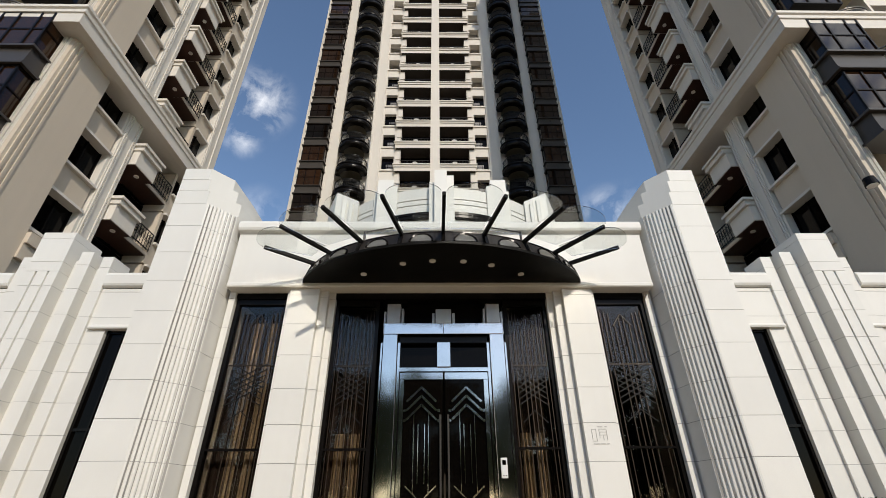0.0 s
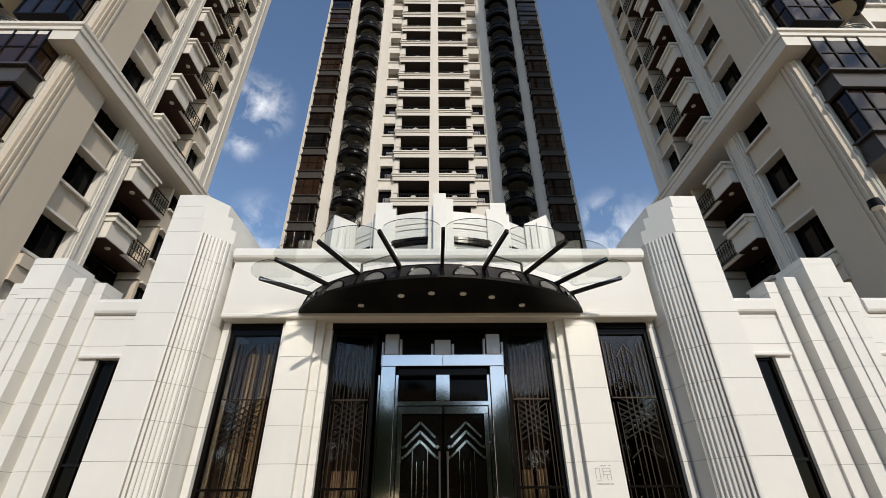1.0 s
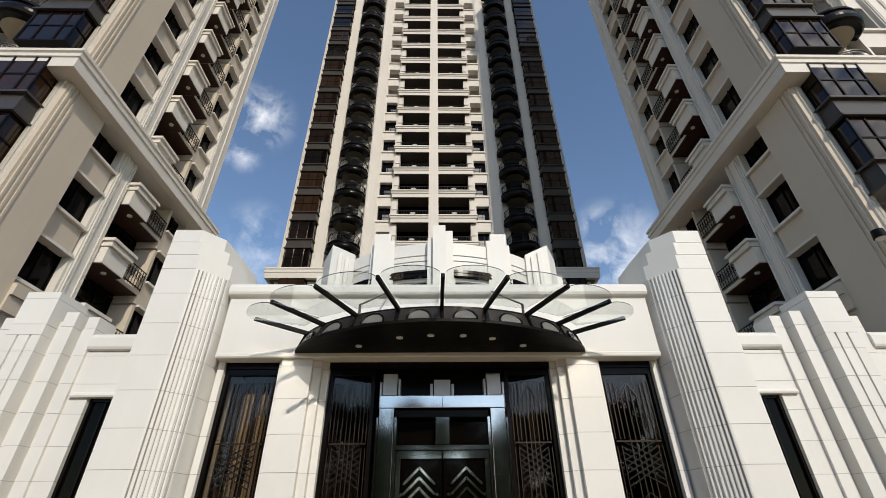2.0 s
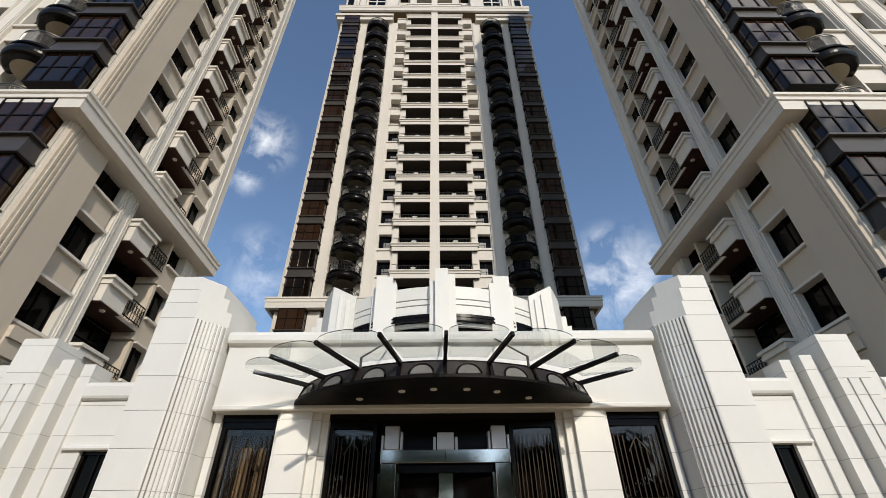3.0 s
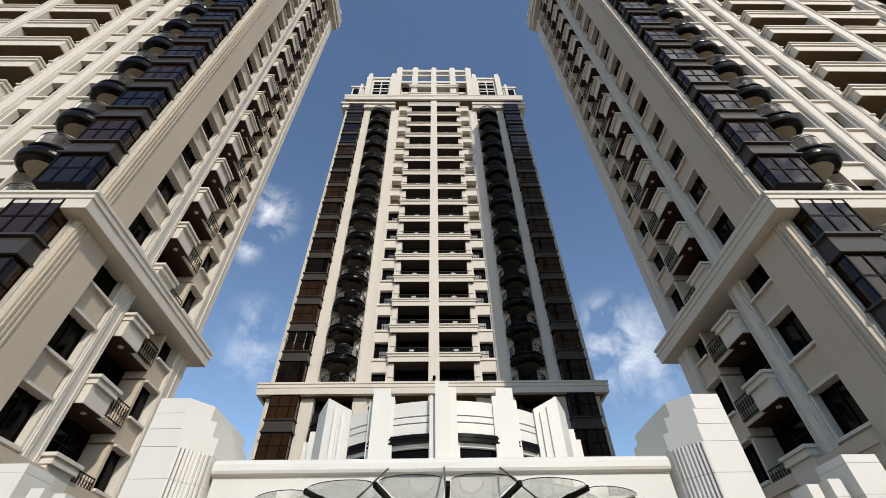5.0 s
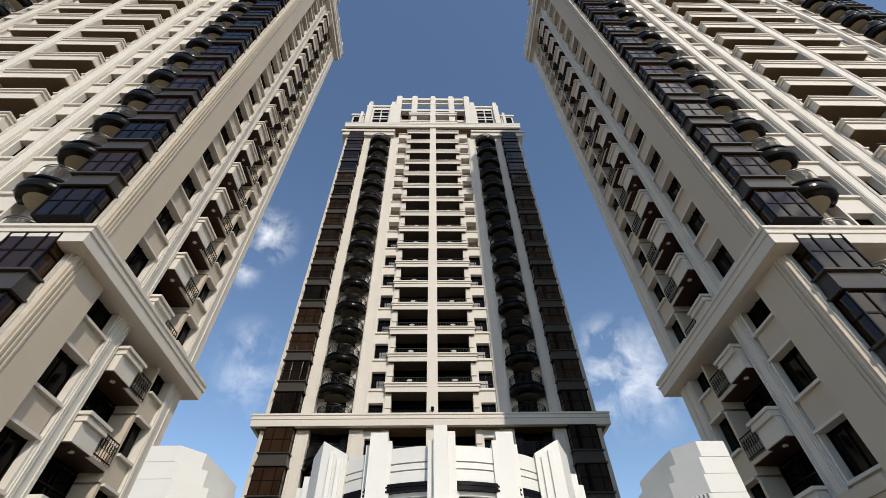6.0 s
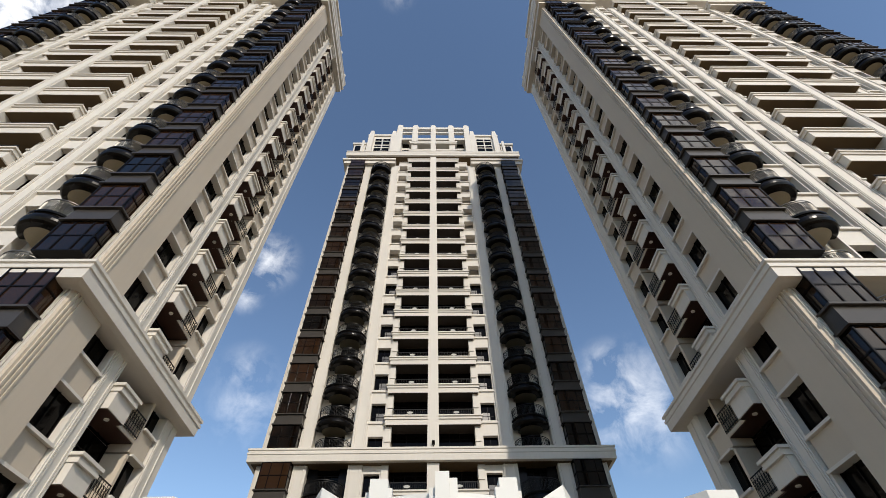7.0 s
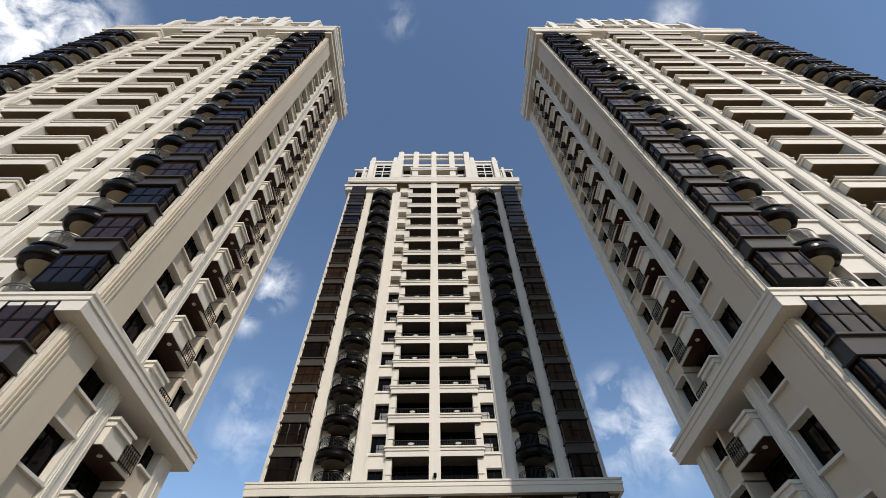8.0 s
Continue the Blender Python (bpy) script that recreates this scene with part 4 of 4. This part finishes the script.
bx(bm, -1.1, 1.1, 0.15, 0.4, 4.62, 4.79)
part("head_recess", bm, BRONZE, door)
bm = bmesh.new()
bx(bm, -1.54, 1.54, 0.34, 0.5, 5.0, 5.745)
part("head_panel", bm, BRONZE, door)

reader = thing("intercom_panel", "pale grey intercom panel on the door post", "intercom", "", 1.47, 12.74, 1.58)
bm = bmesh.new()
bx(bm, -0.07, 0.07, -0.035, 0.01, 0, 0.40)
part("housing", bm, PLASTIC, reader, bevel=0.008)
bm = bmesh.new()
bx(bm, -0.04, 0.04, -0.041, -0.036, 0.26, 0.35)
part("screen", bm, PANE, reader)
for x in (-0.025, 0.025):
    bm = bmesh.new()
    tube(bm, (x, -0.036, 0.05), (x, -0.043, 0.05), 0.012, 10)
    part("button", bm, BRONZE, reader)

# engraved sign, as plain bars
sign = thing("engraved_sign", "small grey engraved sign on the stone column", "sign", "", 3.56, 12.396, 2.2)
bars = [(-0.17, 0.10, 0.012, 0.2), (-0.08, 0.06, 0.012, 0.24), (-0.125, 0.30, 0.10, 0.012), (-0.125, 0.06, 0.1, 0.012), (0.07, 0.30, 0.16, 0.012),
        (0.07, 0.24, 0.16, 0.012), (0.07, 0.18, 0.16, 0.012), (-0.01, 0.12, 0.012, 0.18), (0.15, 0.08, 0.012, 0.22), (0.07, 0.08, 0.012, 0.1),
        (0.02, 0.345, 0.12, 0.02), (0.15, 0.345, 0.05, 0.02), (-0.10, 0.0, 0.14, 0.02), (0.04, 0.0, 0.1, 0.02), (0.15, 0.0, 0.06, 0.02)]
for x, z, w, h in bars:
    bm = bmesh.new()
    bx(bm, x - w / 2, x + w / 2, -0.003, 0.004, z, z + h)
    part("stroke", bm, GREYTEXT, sign)

# ---- the canopy ----
canopy = thing("entrance_canopy", "black steel fan canopy with radiating arms and glass petals", "canopy", "", 0.15, 12.29, 0)


def ell(a, b, w, z):
    return Vector((a * math.cos(w), -b * math.sin(w), z))


def bow(a, b, w, z):
    return Vector((a * math.cos(w), -b * math.sin(w) ** 1.4, z))


NS = 48
bm = bmesh.new()
prism(bm, [bow(3.55, 1.97, math.pi * i / NS, 0)[:2] for i in range(NS + 1)], 6.0, 6.06)
part("soffit", bm, BLACKSTEEL, canopy, "black metal soffit")
ARMS = [radians(a) for a in (17.5, 36.4, 56, 74, 90, 106, 124, 143.6, 162.5)]
bm = bmesh.new()
rings = []
for i in range(NS + 1):
    w = math.pi * i / NS
    lo, hi = bow(3.50, 1.93, w, 6.06), bow(3.36, 1.82, w, 6.38)
    lo2, hi2 = bow(3.44, 1.88, w, 6.06), bow(3.31, 1.77, w, 6.38)
    rings.append([bm.verts.new(v) for v in (lo, hi, hi2, lo2)])
for a, b in zip(rings, rings[1:]):
    for i in range(4):
        bm.faces.new((a[i], b[i], b[(i + 1) % 4], a[(i + 1) % 4]))
bm.faces.new(rings[0])
bm.faces.new(rings[-1][::-1])
bmesh.ops.recalc_face_normals(bm, faces=bm.faces[:])
part("drum", bm, BANDSTEEL, canopy, "dark grey curved steel band")
bm = bmesh.new()
for i in range(NS):
    bar(bm, bow(3.34, 1.80, math.pi * i / NS, 6.39), bow(3.34, 1.80, math.pi * (i + 1) / NS, 6.39), 0.06, 0.03)
part("rim", bm, BRONZE, canopy)
# half-moon lights round the band
for a in (27, 46, 65, 82, 98, 115, 134, 153):
    w = radians(a)
    c = bow(3.50, 1.93, w, 6.07)
    top = bow(3.36, 1.82, w, 6.38)
    up = (top - c).normalized()
    side = Vector((-math.sin(w) * 3.5, -math.cos(w) * 1.93, 0)).normalized()
    out_v = side.cross(up)
    out_v = out_v if out_v.y < 0 else -out_v
    bm = bmesh.new()
    vs = [c + out_v * 0.02 + side * 0.23 * math.cos(math.pi * j / 14) + up * 0.22 * math.sin(math.pi * j / 14) for j in range(15)]
    f = bm.faces.new([bm.verts.new(v) for v in vs])
    g = bmesh.ops.extrude_face_region(bm, geom=[f])
    bmesh.ops.translate(bm, verts=[v for v in g["geom"] if isinstance(v, bmesh.types.BMVert)], vec=out_v * 0.012)
    bmesh.ops.recalc_face_normals(bm, faces=bm.faces[:])
    lit = part("half_moon_pane", bm, HALFMOON, canopy, "pale half-moon glass")
    bm = bmesh.new()
    for j in range(14):
        p, q = [c + out_v * 0.03 + side * 0.25 * math.cos(math.pi * (j + d) / 14) + up * 0.24 * math.sin(math.pi * (j + d) / 14) for d in (0, 1)]
        bar(bm, p, q, 0.035, 0.035)
    part("half_moon_frame", bm, BRONZE, lit)
for w in ARMS:
    a, b = bow(3.32, 1.78, w, 6.36), ell(4.50, 3.25, w, 6.38 + 0.12 * abs(math.cos(w)))
    bm = bmesh.new()
    bar(bm, a, b, 0.075, 0.10)
    arm = part("arm", bm, BLACKSTEEL, canopy, bevel=0.012)
    bm = bmesh.new()
    bar(bm, bow(3.52, 1.95, w, 6.05), bow(3.38, 1.84, w, 6.40), 0.08, 0.05)
    part("stiffener", bm, BRONZE, arm)
PETAL = clear_glass("petal_glass", (0.93, 0.96, 0.95))
for w0, w1 in zip(ARMS, ARMS[1:]):
    bm = bmesh.new()
    g = 0.02
    pts = [ell(3.42, 1.88, w0 + g, 0), ell(4.46, 3.20, w0 + g * 0.6, 0)]
    p0, p1 = ell(4.46, 3.20, w0 + g * 0.6, 0), ell(4.46, 3.20, w1 - g * 0.6, 0)
    mid = (p0 + p1) / 2
    half = (p1 - p0) / 2
    o = Vector((half.y, -half.x, 0)).normalized()
    o = o if o.dot(mid) > 0 else -o
    for i in range(1, 16):
        u = math.pi * (1 - i / 16)
        pts.append(mid + half * math.cos(u) * 1.0 + o * 0.34 * math.sin(u))
    pts += [p1, ell(3.42, 1.88, w1 - g, 0)]
    prism(bm, [(p.x, p.y) for p in pts], 6.45, 6.465)
    petal = part("glass_petal", bm, PETAL, canopy, "clear glass petal with a rounded edge")
    petal.visible_shadow = False
for a in (21 + 12, 60, 78, 96, 114, 150 - 3):
    p = bow(2.3, 1.2, radians(a), 6.0)
    bm = bmesh.new()
    tube(bm, (p.x, p.y, 6.0), (p.x, p.y, 5.975), 0.075, 16)
    part("downlight", bm, LAMPGLASS, canopy, "round downlight")
for s in (-1, 1):
    bm = bmesh.new()
    e = ell(3.25, 1.75, radians(90 - s * 34), 6.62)
    tube(bm, e, (s * 1.33, -0.14, 7.60), 0.022, 8)
    part("tie_rod", bm, GREYCAP, canopy)
    bm = bmesh.new()
    tube(bm, e, (e.x, e.y, 6.37), 0.03, 8)
    part("tie_bracket", bm, GREYCAP, canopy)
bm = bmesh.new()
tube(bm, ell(3.3, 1.78, radians(90), 6.42), (0, -0.14, 7.62), 0.022, 8)
part("tie_rod", bm, GREYCAP, canopy)

# ---- the bowed attic over the portal ----
club = thing("rotunda", "white stone rotunda with a bowed front standing on the portal roof", "rotunda", "", 0.18, 13.15, 7.57)
RC = 4.4
Z0 = 7.57


def arc(x):
    return RC - math.sqrt(max(RC * RC - x * x, 0.0))


def bowed(bm, x0, x1, dy, z0, z1, thick, n=8):
    """A piece of the bowed wall, in plan between two concentric curves."""
    xs = [x0 + (x1 - x0) * i / n for i in range(n + 1)]
    prism(bm, [(x, arc(x) + dy) for x in xs] + [(x, arc(x) + dy + thick) for x in xs[::-1]], z0 - Z0, z1 - Z0)


def piece(name, mat, a, b, dy, z0, z1, thick, bevel=0.0, n=8):
    bm = bmesh.new()
    bowed(bm, a, b, dy, z0, z1, thick, n)
    return part(name, bm, mat, club, bevel=bevel)


for s in (-1, 1):
    for x0, x1 in ((0.32, 1.55), (2.05, 2.75)):
        a, b = min(s * x0, s * x1), max(s * x0, s * x1)
        piece("parapet", STONE, a, b, 0.0, 9.33, 9.74, 0.3)
        piece("groove", MORTAR, a, b, 0.035, 9.29, 9.33, 0.25)
        piece("band", STONE, a, b, 0.0, 9.14, 9.29, 0.3)
        piece("groove", MORTAR, a, b, 0.035, 9.10, 9.14, 0.25)
        piece("band", STONE, a, b, 0.0, 8.80, 9.10, 0.3)
        for i in range(4):
            piece("louvre", BRONZE, a + 0.03, b - 0.03, -0.10 + 0.02 * (i % 2), 8.58 + 0.055 * i, 8.625 + 0.055 * i, 0.3)
        piece("window_head", STONE, a + 0.1, b - 0.1, 0.05, 8.47, 8.575, 0.25)
        piece("pane", PANE, a + 0.1, b - 0.1, 0.16, Z0, 8.47, 0.05)
        for p, q in ((a, a + 0.1), (b - 0.1, b)):
            piece("window_jamb", STONE, p, q, 0.02, Z0, 8.575, 0.3, 0.0, 2)
    # stepped pilaster
    for x0, x1, z, dy in ((1.55, 2.05, 10.2, -0.2), (1.42, 1.55, 9.95, -0.08), (2.05, 2.18, 9.95, -0.08)):
        a, b = min(s * x0, s * x1), max(s * x0, s * x1)
        bm = bmesh.new()
        bx(bm, a, b, arc((a + b) / 2) + dy, arc((a + b) / 2) + 0.5, 0, z - Z0)
        part("pilaster", bm, STONE, club)
    # angled corner pier with a sloping top, and the fins beside it
    bm = bmesh.new()
    y0 = arc(2.75)
    pts = [(s * 2.75, y0 - 0.1), (s * 3.55, y0 + 0.05), (s * 3.95, y0 + 0.75), (s * 3.95, 3.2), (s * 2.75, 3.2)]
    tops = (9.85, 10.32, 10.1, 10.1, 9.85)
    lo = [bm.verts.new((x, y, 0)) for x, y in pts]
    hi = [bm.verts.new((x, y, z - Z0)) for (x, y), z in zip(pts, tops)]
    fs = [bm.faces.new(lo)] + [bm.faces.new((hi[0], hi[i], hi[i + 1])) for i in (1, 2, 3)]
    for i in range(5):
        fs.append(bm.faces.new((lo[i], lo[(i + 1) % 5], hi[(i + 1) % 5], hi[i])))
    bmesh.ops.recalc_face_normals(bm, faces=fs)
    part("corner_pier", bm, STONE, club)
    for x, z in ((2.98, 9.75), (3.22, 9.95)):
        bm = bmesh.new()
        y = y0 - 0.1 + 0.15 * (x - 2.75) / 0.8
        bx(bm, s * (x - 0.06), s * (x + 0.06), y - 0.08, y + 0.2, 0, z - Z0)
        part("fin", bm, STONE, club)
    for i in range(2):
        bm = bmesh.new()
        bx(bm, s * (3.955 + 0.2 * i), s * (4.15 + 0.2 * i), y0 + 0.85 + 0.2 * i, 3.2, 0, 9.6 - 0.25 * i - Z0)
        part("fin", bm, STONE, club)
for x0, x1, y, z in ((-0.24, 0.14, -0.36, 10.16), (0.145, 0.36, -0.26, 10.02), (-0.40, -0.245, -0.2, 9.8)):
    bm = bmesh.new()
    bx(bm, x0, x1, y, 0.5, 0, z - Z0)
    part("pilaster", bm, STONE, club)
bm = bmesh.new()
bx(bm, -2.75, 2.75, 1.25, 3.2, 0, 9.4 - Z0)
part("core", bm, STONE, club)

# ---- small things on the towers ----
lamp = thing("floodlight", "black drum floodlight on the tower's corner pilaster", "floodlight", "", 14.72, 13.78, 10.3)
bm = bmesh.new()
tube(bm, (-0.02, -0.10, 0.0), (-0.02, -0.10, 0.3), 0.20, 20, 0.17)
part("drum", bm, BRONZE, lamp)
bm = bmesh.new()
tube(bm, (-0.02, -0.10, -0.03), (-0.02, -0.10, 0.0), 0.16, 20)
part("lens", bm, LAMPGLASS, lamp)
bm = bmesh.new()
bx(bm, 0.0, 0.28, 0.0, 0.14, 0.12, 0.2)
part("bracket", bm, BRONZE, lamp)
spot = thing("spotlight", "small black spotlight standing on the cornice", "spotlight", "", -0.12, 38.5, 23.25)
bm = bmesh.new()
tube(bm, (0, 0, 0.0), (0, 0, 0.3), 0.05, 8)
part("post", bm, BRONZE, spot)
bm = bmesh.new()
tube(bm, (0, -0.12, 0.62), (0, 0.1, 0.34), 0.14, 12)
part("head", bm, BRONZE, spot)


# ---- planting ----
def leaf_cloud(name, parent, centres, count, size, seed):
    """Many small leaf quads scattered in clumps."""
    rng = np.random.RandomState(seed)
    verts, faces = [], []
    for _ in range(count):
        c, r = centres[rng.randint(len(centres))]
        p = rng.normal(size=3)
        p = Vector(c) + Vector(p / np.linalg.norm(p) * (rng.rand() ** 0.45)) * r
        q = Euler(rng.rand(3) * 6.28).to_matrix()
        h = size * (0.6 + 0.8 * rng.rand())
        i = len(verts)
        for dx, dy in ((0, -1), (0.45, 0), (0, 1), (-0.45, 0)):
            verts.append(p + q @ Vector((dx * h, dy * h, 0)))
        faces.append((i, i + 1, i + 2, i + 3))
    me = bpy.data.meshes.new(name)
    me.from_pydata([v[:] for v in verts], [], faces)
    me.materials.append(LEAF)
    ob = new(name, me)
    ob.parent = parent
    return ob


hedge = leaf_cloud("hedge", None, [((8.2 + 0.35 * i, 11.6 + 0.2 * (i % 3), 0.75), 0.42) for i in range(12)], 9000, 0.05, 3)
tagged(hedge, "clipped green hedge in front of the wing wall", "hedge", kind="stuff")


def tree(x, y, h, seed):
    t = thing("tree", "leafy broad street tree across the forecourt", "tree", "street trees", x, y, 0)
    rng = random.Random(seed)
    bm = bmesh.new()
    tube(bm, (0, 0, 0), (0.1, 0, h * 0.45), 0.22, 10, 0.15)
    centres = []
    for i in range(14):
        w = 2 * math.pi * i / 9 + rng.random()
        r = h * (0.12 + 0.16 * rng.random())
        z = h * (0.28 + 0.6 * rng.random())
        e = (r * math.cos(w), r * math.sin(w), z)
        tube(bm, (0.1, 0, h * (0.3 + 0.14 * rng.random())), e, 0.09, 6, 0.03)
        centres.append((e, h * 0.16))
    centres.append(((0, 0, h * 0.88), h * 0.13))
    part("trunk", bm, BARK, t)
    leaf_cloud("crown", t, centres, 7000, 0.27, seed)


for i in range(9):
    tree(-22 + 5.4 * i + (i % 3) * 0.7, -21 - (i % 2) * 2.5, 10.5 + (i * 37 % 5) * 0.6, 20 + i)

# unseen hedge, added to close the bright gap under the trees in reflections
row = leaf_cloud("hedge", None, [((-30 + 1.5 * i, -17.5 - 0.6 * (i % 3), 1.0 + 1.3 * (i % 3)), 1.35) for i in range(41)], 16000, 0.24, 7)
tagged(row, "tall dark green hedge added out of view to darken the door's reflection", "hedge", kind="stuff")
